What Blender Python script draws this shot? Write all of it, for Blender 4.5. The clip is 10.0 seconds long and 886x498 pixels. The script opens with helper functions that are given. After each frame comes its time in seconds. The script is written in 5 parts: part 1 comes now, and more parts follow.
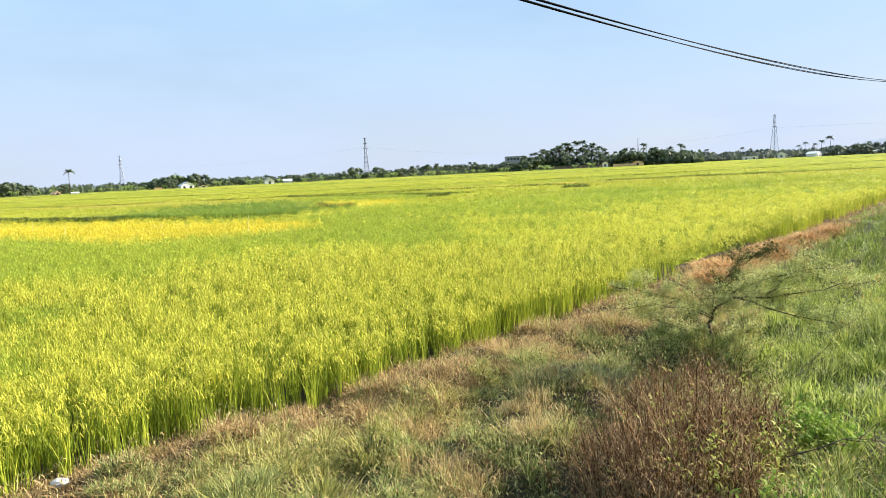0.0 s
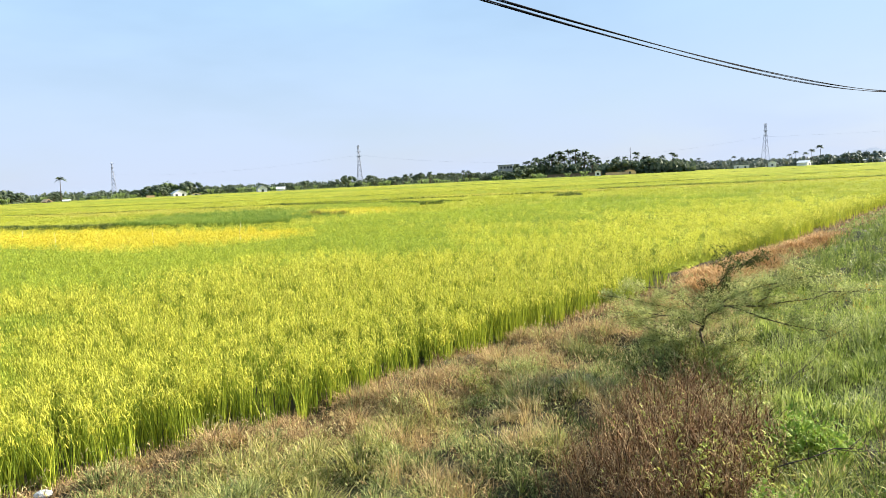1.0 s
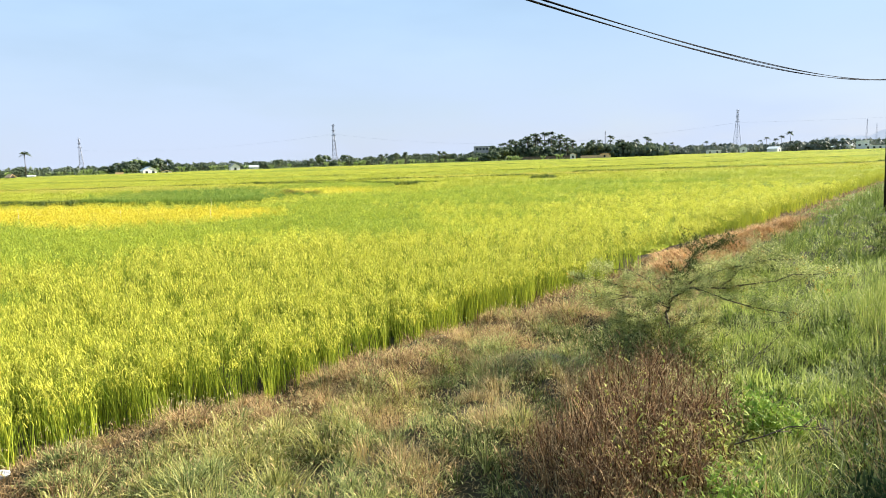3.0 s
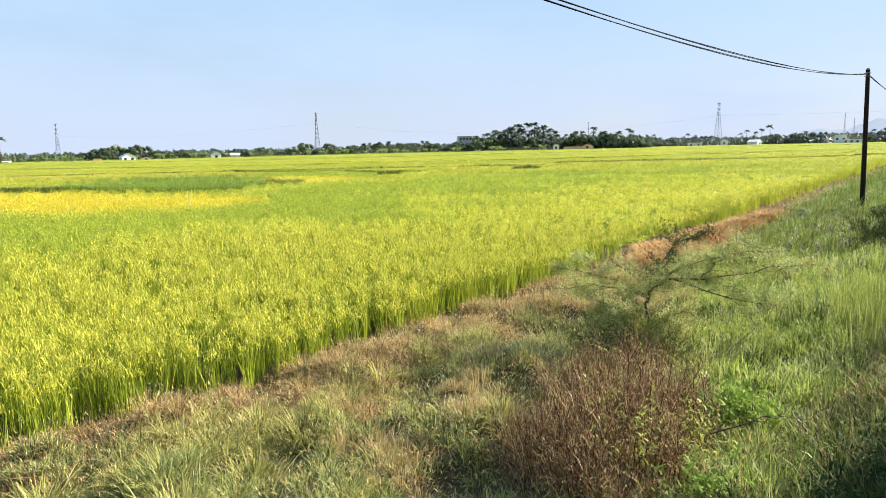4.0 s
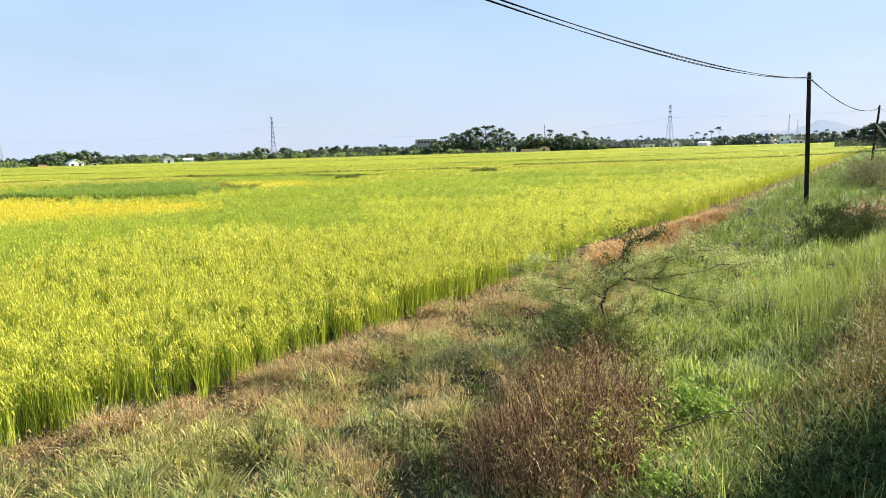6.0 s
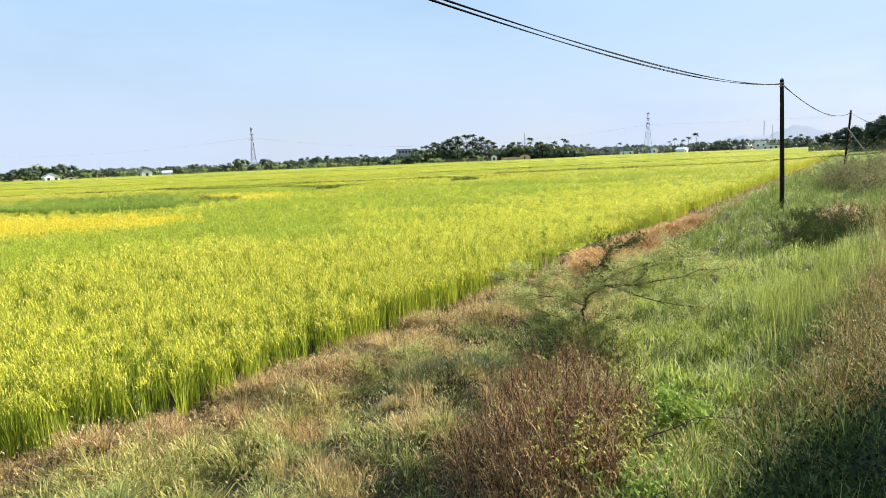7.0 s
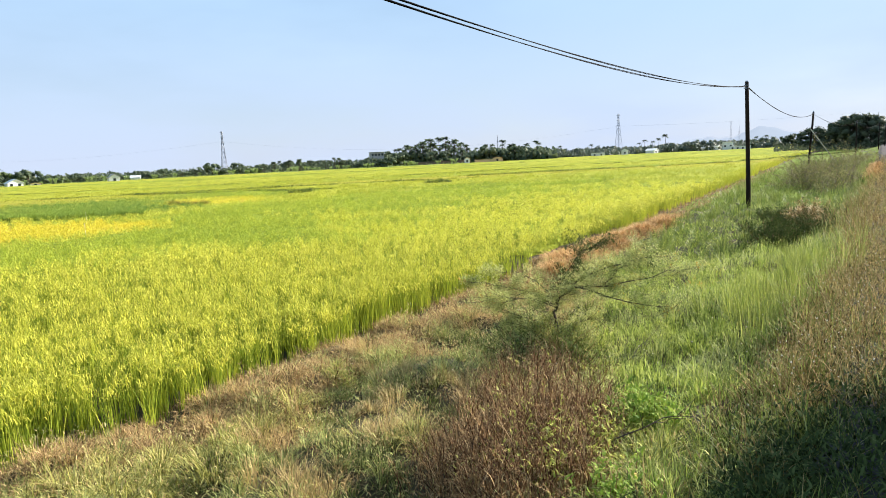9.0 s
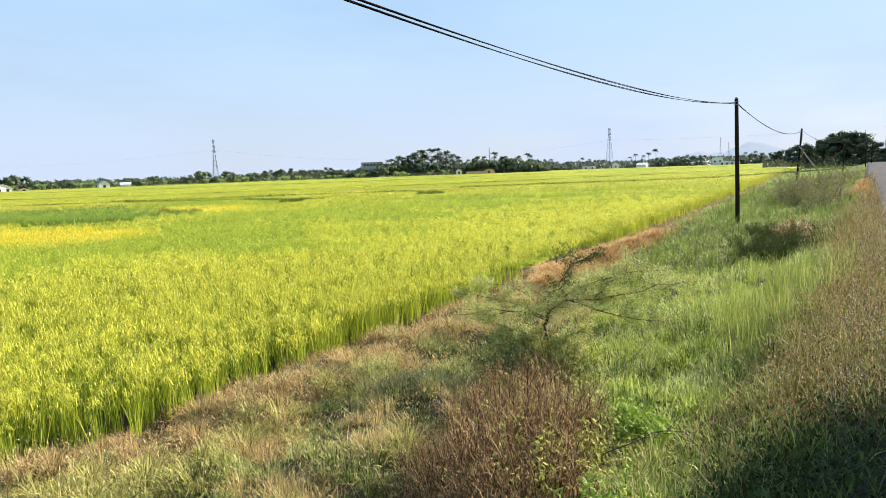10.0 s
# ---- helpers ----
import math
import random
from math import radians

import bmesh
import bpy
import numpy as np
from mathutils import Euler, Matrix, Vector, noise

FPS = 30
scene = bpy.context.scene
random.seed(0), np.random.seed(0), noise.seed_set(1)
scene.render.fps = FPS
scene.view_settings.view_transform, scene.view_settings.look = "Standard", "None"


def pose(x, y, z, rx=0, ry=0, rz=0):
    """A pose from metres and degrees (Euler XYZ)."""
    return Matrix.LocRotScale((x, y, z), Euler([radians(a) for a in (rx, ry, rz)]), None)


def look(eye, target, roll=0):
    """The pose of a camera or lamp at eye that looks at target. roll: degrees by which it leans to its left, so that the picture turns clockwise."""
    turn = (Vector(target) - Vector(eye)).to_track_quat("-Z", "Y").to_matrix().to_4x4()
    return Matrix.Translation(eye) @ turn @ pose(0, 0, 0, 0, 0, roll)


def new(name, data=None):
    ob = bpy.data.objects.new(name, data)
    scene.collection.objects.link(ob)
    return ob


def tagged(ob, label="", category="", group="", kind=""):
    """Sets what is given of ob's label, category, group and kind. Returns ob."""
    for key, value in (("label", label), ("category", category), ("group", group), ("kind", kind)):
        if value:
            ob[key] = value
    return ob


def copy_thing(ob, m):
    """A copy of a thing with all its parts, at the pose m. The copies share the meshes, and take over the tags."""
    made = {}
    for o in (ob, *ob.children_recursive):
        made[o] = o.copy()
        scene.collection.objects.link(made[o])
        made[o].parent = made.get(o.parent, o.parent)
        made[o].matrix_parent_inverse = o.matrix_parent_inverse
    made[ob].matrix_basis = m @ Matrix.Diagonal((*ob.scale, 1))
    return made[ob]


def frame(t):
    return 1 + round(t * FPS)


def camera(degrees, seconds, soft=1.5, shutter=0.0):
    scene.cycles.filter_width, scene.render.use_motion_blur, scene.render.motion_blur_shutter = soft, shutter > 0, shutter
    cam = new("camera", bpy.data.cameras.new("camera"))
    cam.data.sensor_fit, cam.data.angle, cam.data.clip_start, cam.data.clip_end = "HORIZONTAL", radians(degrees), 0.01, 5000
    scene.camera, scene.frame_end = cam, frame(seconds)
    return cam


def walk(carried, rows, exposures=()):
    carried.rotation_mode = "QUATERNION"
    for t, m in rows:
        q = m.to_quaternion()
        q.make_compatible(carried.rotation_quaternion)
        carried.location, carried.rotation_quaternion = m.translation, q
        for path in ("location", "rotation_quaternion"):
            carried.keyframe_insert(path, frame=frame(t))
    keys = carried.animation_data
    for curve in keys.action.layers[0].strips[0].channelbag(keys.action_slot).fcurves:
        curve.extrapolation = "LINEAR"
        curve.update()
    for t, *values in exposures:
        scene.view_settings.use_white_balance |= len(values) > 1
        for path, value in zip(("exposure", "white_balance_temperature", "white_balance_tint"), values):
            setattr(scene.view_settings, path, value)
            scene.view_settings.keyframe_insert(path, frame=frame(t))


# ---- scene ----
cam = camera(68.9, 10.0, soft=0.5)

PATH = [
    (0, (-0.067, -0.097, 2.888), (-0.139, 1.888, 2.648), -2.8),
    (0.5, (-0.045, -0.066, 2.879), (-0.105, 1.92, 2.655), -2.9),
    (1, (-0.037, -0.065, 2.885), (-0.087, 1.923, 2.669), -2.7),
    (1.5, (-0.02, -0.067, 2.885), (-0.059, 1.921, 2.666), -2.6),
    (2, (-0.006, -0.052, 2.884), (-0.029, 1.935, 2.651), -2.3),
    (2.5, (0.01, -0.048, 2.874), (0.01, 1.936, 2.619), -2.1),
    (4, (0.045, -0.015, 2.859), (0.122, 1.959, 2.55), -1.3),
    (4.5, (0.044, -0.017, 2.858), (0.149, 1.955, 2.542), -1.1),
    (5, (0.055, 0.007, 2.853), (0.193, 1.976, 2.535), -1.2),
    (5.5, (0.065, 0.01, 2.856), (0.236, 1.978, 2.542), -1.4),
    (7, (0.105, 0.019, 2.87), (0.361, 1.983, 2.593), -2.4),
    (7.5, (0.121, 0.014, 2.874), (0.403, 1.976, 2.602), -2.7),
    (8, (0.14, -0.006, 2.876), (0.443, 1.951, 2.602), -2.8),
    (8.5, (0.138, 0.002, 2.875), (0.457, 1.957, 2.598), -2.9),
    (9, (0.139, 0.017, 2.885), (0.474, 1.97, 2.612), -2.8),
    (9.5, (0.138, 0.008, 2.889), (0.492, 1.959, 2.63), -2.5),
    (10, (0.136, 0.021, 2.891), (0.501, 1.973, 2.651), -2.0),
]
walk(cam, [(t, look(eye, target, roll)) for t, eye, target, roll in PATH], [(0, 1.5), (10, 1.5)])

# ---- light ----
SUN_AZ, SUN_EL = 72.0, 28.0      # degrees clockwise from +y, and above the horizon
sun_dir = Vector((math.sin(radians(SUN_AZ)) * math.cos(radians(SUN_EL)),
                  math.cos(radians(SUN_AZ)) * math.cos(radians(SUN_EL)), math.sin(radians(SUN_EL))))
lamp = bpy.data.lights.new("sun", "SUN")
lamp.energy, lamp.angle, lamp.color = 5.0, radians(0.6), (1.0, 0.92, 0.80)
new("sun", lamp).matrix_world = look(sun_dir * 60, (0, 0, 0))

world = bpy.data.worlds.new("world")
scene.world = world
world.use_nodes = True
wn, wl = world.node_tree.nodes, world.node_tree.links
sky = wn.new("ShaderNodeTexSky")
sky.sky_type, sky.sun_disc = "NISHITA", False
sky.sun_elevation, sky.sun_rotation = radians(SUN_EL), radians(SUN_AZ)
sky.air_density, sky.dust_density, sky.ozone_density = 1.0, 0.6, 1.6
bg = wn["Background"]
bg.inputs["Strength"].default_value = 0.0465
# thin high haze over the whole dome, a little denser toward the horizon
geo = wn.new("ShaderNodeTexCoord")
sep = wn.new("ShaderNodeSeparateXYZ")
wl.new(geo.outputs["Generated"], sep.inputs[0])
hz = wn.new("ShaderNodeValToRGB")
hz.color_ramp.elements[0].position, hz.color_ramp.elements[0].color = 0.0, (0.93, 0.93, 0.93, 1)
hz.color_ramp.elements[1].position, hz.color_ramp.elements[1].color = 0.5, (0.66, 0.66, 0.66, 1)
wl.new(sep.outputs["Z"], hz.inputs[0])
cloud = wn.new("ShaderNodeTexNoise")
cloud.inputs["Scale"].default_value, cloud.inputs["Detail"].default_value = 3.0, 4.0
stretch = wn.new("ShaderNodeMapping")
stretch.inputs["Scale"].default_value = (1, 1, 3.5)
wl.new(geo.outputs["Generated"], stretch.inputs[0])
wl.new(stretch.outputs[0], cloud.inputs["Vector"])
thin = wn.new("ShaderNodeMath")
thin.operation = "MULTIPLY_ADD"
thin.inputs[1].default_value, thin.inputs[2].default_value = 0.9, 0.55
wl.new(cloud.outputs["Fac"], thin.inputs[0])
cover = wn.new("ShaderNodeMath")
cover.operation, cover.use_clamp = "MULTIPLY", True
wl.new(hz.outputs[0], cover.inputs[0])
wl.new(thin.outputs[0], cover.inputs[1])
veil = wn.new("ShaderNodeMix")
veil.data_type = "RGBA"
tone = wn.new("ShaderNodeValToRGB")
tone.color_ramp.elements[0].position, tone.color_ramp.elements[0].color = 0.02, (0.53, 0.615, 0.78, 1)
tone.color_ramp.elements[1].position, tone.color_ramp.elements[1].color = 0.32, (0.41, 0.645, 0.91, 1)
wl.new(sep.outputs["Z"], tone.inputs[0])
gain = wn.new("ShaderNodeVectorMath")
gain.operation = "SCALE"
gain.inputs["Scale"].default_value = 9.6
wl.new(tone.outputs[0], gain.inputs[0])
wl.new(gain.outputs[0], veil.inputs["B"])
wl.new(cover.outputs[0], veil.inputs["Factor"])
wl.new(sky.outputs[0], veil.inputs["A"])
wl.new(veil.outputs["Result"], bg.inputs["Color"])

# ---- plan: u runs along the road, v to the left of its edge ----
ROAD_AZ = radians(44.0)
UX, UY = math.sin(ROAD_AZ), math.cos(ROAD_AZ)


def place(u, v):
    return u * UX - v * UY, u * UY + v * UX


def to_uv(x, y):
    return x * UX + y * UY, -x * UY + y * UX


rng = np.random.default_rng(7)


def wave(x, y, scale, seed=0):
    """Smooth noise between 0 and 1 from a few turned sine waves."""
    r = np.random.default_rng(seed)
    out = np.zeros_like(np.asarray(x, float))
    total = 0
    for k in range(7):
        a, ph, fr = r.uniform(0, 6.28), r.uniform(0, 6.28), (0.6 + 0.35 * k) * 6.28 / scale
        amp = 1 / (1 + 0.35 * k)
        out = out + amp * np.sin((x * np.cos(a) + y * np.sin(a)) * fr + ph + 1.3 * np.sin((x * np.sin(a) - y * np.cos(a)) * fr * 0.6 + 2 * ph))
        total += amp
    return np.clip(0.5 + out / total * 0.9, 0, 1)


def field_edge(u):
    return 7.05 + 0.05 * np.clip(u - 8, 0, 160) + 0.12 * np.sin(u * 0.9) + 0.08 * np.sin(u * 2.3 + 1)


V_PROFILE = [-5000, -60, -9.5, -7.2, -6.3, -0.3, 0.28, 0.75, 1.6, 2.7, 4.2, 6.4, 7.3, 60, 5000]
Z_PROFILE = [-0.1, -0.1, -0.05, 0.95, 1.16, 1.16, 1.05, 0.72, 0.45, 0.25, 0.12, 0.04, -0.08, -0.08, -0.08]


def ground_z(u, v):
    z = np.interp(v, V_PROFILE, Z_PROFILE)
    rough = np.clip((v - 0.05) * 1.5, 0, 1) * np.clip((8 - v), 0.05, 1) * (np.abs(u) < 400)
    x, y = place(u, v)
    return z + rough * (0.24 * (wave(x, y, 2.6, 3) - 0.5) + 0.16 * (wave(x, y, 0.9, 4) - 0.5))


# ---- mesh helpers ----
def mesh_data(name, verts, quads=None, tris=None, slots=None, smooth=False):
    me = bpy.data.meshes.new(name)
    nq = 0 if quads is None else len(quads)
    nt = 0 if tris is None else len(tris)
    loops = np.concatenate([a.reshape(-1) for a in (quads, tris) if a is not None and len(a)]).astype(np.int32)
    starts = np.concatenate([np.arange(nq) * 4, nq * 4 + np.arange(nt) * 3]).astype(np.int32)
    me.vertices.add(len(verts))
    me.vertices.foreach_set("co", np.asarray(verts, np.float32).reshape(-1))
    me.loops.add(len(loops))
    me.loops.foreach_set("vertex_index", loops)
    me.polygons.add(nq + nt)
    me.polygons.foreach_set("loop_start", starts)
    if slots is not None:
        me.polygons.foreach_set("material_index", np.asarray(slots, np.int32))
    if smooth:
        me.polygons.foreach_set("use_smooth", np.ones(nq + nt, bool))
    me.update(calc_edges=True)
    return me


def ribbons(base, height, lean_az, lean, width, turn, segs=3, tip=0.0, belly=0.5, droop=0.0):
    """Blades that rise from base, bend over toward lean_az and taper to a point."""
    n = len(base)
    height, lean, width = (np.broadcast_to(np.asarray(a, float), (n,)) for a in (height, lean, width))
    s = np.linspace(0, 1, segs + 1)
    lx, ly = np.cos(lean_az), np.sin(lean_az)
    wx, wy = np.cos(turn), np.sin(turn)
    verts = np.zeros((n, 2 * segs + 1, 3))
    for k in range(segs + 1):
        out = height * lean * s[k] ** 1.8
        up = height * (s[k] - 0.5 * np.minimum(lean, 1.4) ** 2 * 0.55 * s[k] ** 2 - droop * s[k] ** 4)
        c = base + np.stack([lx * out, ly * out, up], 1)
        w = width * 0.5 * ((1 - belly) + belly * np.sin(np.pi * min(1, s[k] * 0.8 + 0.25))) * (1 if k < segs else tip)
        if k < segs:
            off = np.stack([wx * w, wy * w, 0 * w], 1)
            verts[:, 2 * k], verts[:, 2 * k + 1] = c - off, c + off
        else:
            verts[:, 2 * k] = c
    i0 = (np.arange(n) * (2 * segs + 1))[:, None]
    quads = np.concatenate([i0 + np.array([[2 * k, 2 * k + 1, 2 * k + 3, 2 * k + 2]]) for k in range(segs - 1)]) if segs > 1 else None
    tris = i0 + np.array([[2 * segs - 2, 2 * segs - 1, 2 * segs]])
    return verts.reshape(-1, 3), quads, tris


class Heap:
    """Collects pieces of one stuff mesh."""

    def __init__(self):
        self.v, self.q, self.t, self.qs, self.ts, self.n = [], [], [], [], [], 0

    def add(self, piece, slot=0):
        verts, quads, tris = piece
        self.v.append(verts)
        if quads is not None and len(quads):
            self.q.append(quads + self.n)
            self.qs.append(np.full(len(quads), slot))
        if tris is not None and len(tris):
            self.t.append(tris + self.n)
            self.ts.append(np.full(len(tris), slot))
        self.n += len(verts)

    def build(self, name, mats, label, category, kind="stuff", parent=None):
        quads = np.concatenate(self.q) if self.q else None
        tris = np.concatenate(self.t) if self.t else None
        me = mesh_data(name, np.concatenate(self.v), quads, tris, np.concatenate(self.qs + self.ts))
        for m in mats:
            me.materials.append(m)
        ob = new(name, me)
        ob.parent = parent
        return tagged(ob, label, category, kind=kind)


def part(name, bm, material, parent, label="", kind=""):
    """Links a bmesh as one mesh object under a thing or a part."""
    me = bpy.data.meshes.new(name)
    bm.to_mesh(me)
    bm.free()
    if material:
        me.materials.append(material)
    ob = new(name, me)
    ob.parent = parent
    return tagged(ob, label, kind=kind)


def box(bm, x0, y0, z0, x1, y1, z1, bevel=0.0):
    made = bmesh.ops.create_cube(bm, size=1.0)["verts"]
    for v in made:
        v.co = Vector(((x0 + x1) / 2 + v.co.x * (x1 - x0), (y0 + y1) / 2 + v.co.y * (y1 - y0), (z0 + z1) / 2 + v.co.z * (z1 - z0)))
    if bevel:
        edges = {e for v in made for e in v.link_edges}
        bmesh.ops.bevel(bm, geom=list(edges), offset=bevel, segments=1, affect="EDGES")


def tube(bm, points, radii, sides=8):
    """A round limb along points, with a radius at each."""
    points = [Vector(p) for p in points]
    rings = []
    for i, p in enumerate(points):
        d = (points[min(i + 1, len(points) - 1)] - points[max(i - 1, 0)]).normalized()
        a = d.cross(Vector((0, 0, 1)) if abs(d.z) < 0.9 else Vector((1, 0, 0))).normalized()
        b = d.cross(a)
        rings.append([bm.verts.new(p + (a * math.cos(6.28318 * k / sides) + b * math.sin(6.28318 * k / sides)) * radii[i]) for k in range(sides)])
    for r0, r1 in zip(rings, rings[1:]):
        for k in range(sides):
            bm.faces.new((r0[k], r0[(k + 1) % sides], r1[(k + 1) % sides], r1[k])).smooth = True
    if sides > 2:
        bm.faces.new(rings[0][::-1])
        bm.faces.new(rings[-1])


# ---- materials ----
def node_mat(name):
    m = bpy.data.materials.new(name)
    m.use_nodes = True
    return m, m.node_tree.nodes, m.node_tree.links, m.node_tree.nodes["Principled BSDF"]


def ramp_of(nodes, colours, lo=0.0, hi=1.0):
    r = nodes.new("ShaderNodeValToRGB")
    el = r.color_ramp.elements
    while len(el) < len(colours):
        el.new(0.5)
    for i, c in enumerate(colours):
        el[i].position = lo + (hi - lo) * i / max(1, len(colours) - 1)
        el[i].color = (*c, 1)
    return r


def noise_of(nodes, links, scale, detail=3.0, coords=None, stretch=None):
    t = nodes.new("ShaderNodeTexNoise")
    t.inputs["Scale"].default_value, t.inputs["Detail"].default_value = scale, detail
    src = coords
    if src is None:
        src = nodes.new("ShaderNodeNewGeometry").outputs["Position"]
    if stretch:
        mp = nodes.new("ShaderNodeMapping")
        mp.inputs["Rotation"].default_value = (0, 0, stretch[3])
        mp.inputs["Scale"].default_value = stretch[:3]
        links.new(src, mp.inputs[0])
        src = mp.outputs[0]
    links.new(src, t.inputs["Vector"])
    return t


def leaf_mat(name, colours, patch=None, patch_scale=0.25, amount=0.7, through_light=0.3, rough=0.6, gloss=0.15, fine=None):
    """Leaves and blades: a colour for each blade, drifting from patch to patch, that let some light through."""
    m, nodes, links, p = node_mat(name)
    g = nodes.new("ShaderNodeNewGeometry")
    r = ramp_of(nodes, colours)
    links.new(g.outputs["Random Per Island"], r.inputs[0])
    colour = r.outputs[0]
    for tint, scale, share in (((patch, patch_scale, amount),) if patch else ()) + ((fine,) if fine else ()):
        n = noise_of(nodes, links, scale, 4.0)
        shape = ramp_of(nodes, [(0, 0, 0), (share, share, share)], 0.42, 0.62)
        links.new(n.outputs["Fac"], shape.inputs[0])
        mix = nodes.new("ShaderNodeMix")
        mix.data_type = "RGBA"
        mix.inputs["B"].default_value = (*tint, 1)
        links.new(shape.outputs[0], mix.inputs["Factor"])
        links.new(colour, mix.inputs["A"])
        colour = mix.outputs["Result"]
    links.new(colour, p.inputs["Base Color"])
    p.inputs["Roughness"].default_value = rough
    p.inputs["Specular IOR Level"].default_value = gloss
    t = nodes.new("ShaderNodeBsdfTranslucent")
    links.new(colour, t.inputs["Color"])
    s = nodes.new("ShaderNodeMixShader")
    s.inputs[0].default_value = through_light
    links.new(p.outputs[0], s.inputs[1])
    links.new(t.outputs[0], s.inputs[2])
    links.new(s.outputs[0], nodes["Material Output"].inputs["Surface"])
    return m


def plain_mat(name, colours, scale=3.0, rough=0.8, metal=0.0, bump=0.0, fine=None, stretch=None, gloss=0.3):
    """A solid surface: colours blended by noise at two scales, with relief."""
    m, nodes, links, p = node_mat(name)
    n = noise_of(nodes, links, scale, 5.0, stretch=stretch)
    r = ramp_of(nodes, colours, 0.3, 0.7)
    links.new(n.outputs["Fac"], r.inputs[0])
    f = noise_of(nodes, links, fine or scale * 14, 3.0)
    mix = nodes.new("ShaderNodeMix")
    mix.data_type, mix.blend_type = "RGBA", "MULTIPLY"
    mix.inputs["Factor"].default_value = 0.5
    fr = ramp_of(nodes, [(0.55, 0.55, 0.55), (1.35, 1.35, 1.35)], 0.3, 0.7)
    links.new(f.outputs["Fac"], fr.inputs[0])
    links.new(r.outputs[0], mix.inputs["A"])
    links.new(fr.outputs[0], mix.inputs["B"])
    links.new(mix.outputs["Result"], p.inputs["Base Color"])
    p.inputs["Roughness"].default_value, p.inputs["Metallic"].default_value = rough, metal
    p.inputs["Specular IOR Level"].default_value = gloss
    if bump:
        b = nodes.new("ShaderNodeBump")
        b.inputs["Strength"].default_value, b.inputs["Distance"].default_value = 0.8, bump
        links.new(f.outputs["Fac"], b.inputs["Height"])
        links.new(b.outputs[0], p.inputs["Normal"])
    return m


M_GROUND = plain_mat("thatch_soil", [(0.03, 0.024, 0.012), (0.065, 0.05, 0.024), (0.038, 0.040, 0.016)], 0.7, 0.95, bump=0.03, fine=22)
M_ROAD = plain_mat("road_asphalt", [(0.050, 0.046, 0.047), (0.085, 0.078, 0.078)], 0.6, 0.95, bump=0.01, fine=60, gloss=0.05)
M_RICE = leaf_mat("rice_leaf", [(0.068, 0.109, 0.013), (0.224, 0.299, 0.03), (0.402, 0.451, 0.046), (0.553, 0.57, 0.067)], (0.34, 0.37, 0.038), 0.06, 0.5, 0.36, fine=((0.20, 0.26, 0.027), 2.6, 0.35))
M_RICE_GREEN = leaf_mat("green_rice", [(0.08, 0.15, 0.020), (0.21, 0.31, 0.035), (0.36, 0.43, 0.045), (0.50, 0.52, 0.055)], (0.33, 0.39, 0.04), 0.12, 0.6, 0.36, fine=((0.16, 0.25, 0.03), 2.2, 0.4))
M_RICE_EAR = leaf_mat("rice_ear", [(0.46, 0.465, 0.055), (0.65, 0.615, 0.08), (0.82, 0.745, 0.13)], (0.58, 0.57, 0.07), 0.06, 0.5, 0.36, fine=((0.42, 0.44, 0.05), 2.6, 0.4))
M_GREEN_EAR = leaf_mat("green_rice_ear", [(0.20, 0.28, 0.036), (0.40, 0.46, 0.055), (0.58, 0.59, 0.08)], (0.48, 0.51, 0.06), 0.12, 0.6, 0.36, fine=((0.25, 0.34, 0.04), 2.2, 0.4))
M_RIPE = leaf_mat("ripe_rice", [(0.60, 0.50, 0.045), (0.76, 0.62, 0.065), (0.52, 0.48, 0.045)], (0.50, 0.47, 0.045), 0.12, 0.4, 0.35)
M_YOUNG = leaf_mat("dark_rice", [(0.08, 0.15, 0.03), (0.14, 0.23, 0.04), (0.21, 0.30, 0.05)], (0.26, 0.34, 0.05), 0.15, 0.6, 0.36)
M_WEEDY = leaf_mat("bund_weed", [(0.06, 0.095, 0.025), (0.11, 0.15, 0.035), (0.20, 0.22, 0.055)], None, through_light=0.25)
M_BUNDBROWN = leaf_mat("brown_bund_weed", [(0.12, 0.10, 0.03), (0.24, 0.20, 0.05), (0.42, 0.36, 0.08)], None, through_light=0.25)
M_TANPLOT = leaf_mat("tan_rice", [(0.40, 0.36, 0.055), (0.50, 0.43, 0.085), (0.32, 0.37, 0.05)], (0.32, 0.37, 0.045), 0.08, 0.35, 0.3)
M_STRAW = leaf_mat("straw", [(0.065, 0.035, 0.016), (0.391, 0.246, 0.106), (0.76, 0.541, 0.275), (0.24, 0.136, 0.06)], (0.30, 0.20, 0.08), 1.6, 0.5, 0.25, 0.7, fine=((0.17, 0.095, 0.045), 5.0, 0.4))
M_RUST = leaf_mat("rusty_straw", [(0.22, 0.115, 0.045), (0.56, 0.33, 0.13), (0.82, 0.57, 0.28)], None, through_light=0.22, rough=0.7, gloss=0.05)
# verge grasses: lowest blade tones darkened to put shade between blades into colour
M_DRY = leaf_mat("dry_grass", [(0.048, 0.032, 0.015), (0.36, 0.274, 0.108), (0.817, 0.665, 0.342), (0.323, 0.228, 0.085)], (0.48, 0.33, 0.14), 2.2, 0.5, 0.32, 0.6)
M_GREY = leaf_mat("greyish_grass", [(0.028, 0.036, 0.011), (0.18, 0.202, 0.054), (0.456, 0.475, 0.142), (0.665, 0.617, 0.257)], (0.26, 0.28, 0.075), 2.2, 0.5, 0.34, 0.5, 0.1)
M_OLIVEGRASS = leaf_mat("olive_grass", [(0.032, 0.036, 0.01), (0.245, 0.245, 0.058), (0.589, 0.532, 0.162), (0.741, 0.646, 0.285)], (0.30, 0.31, 0.075), 2.2, 0.5, 0.34, 0.5, 0.1)
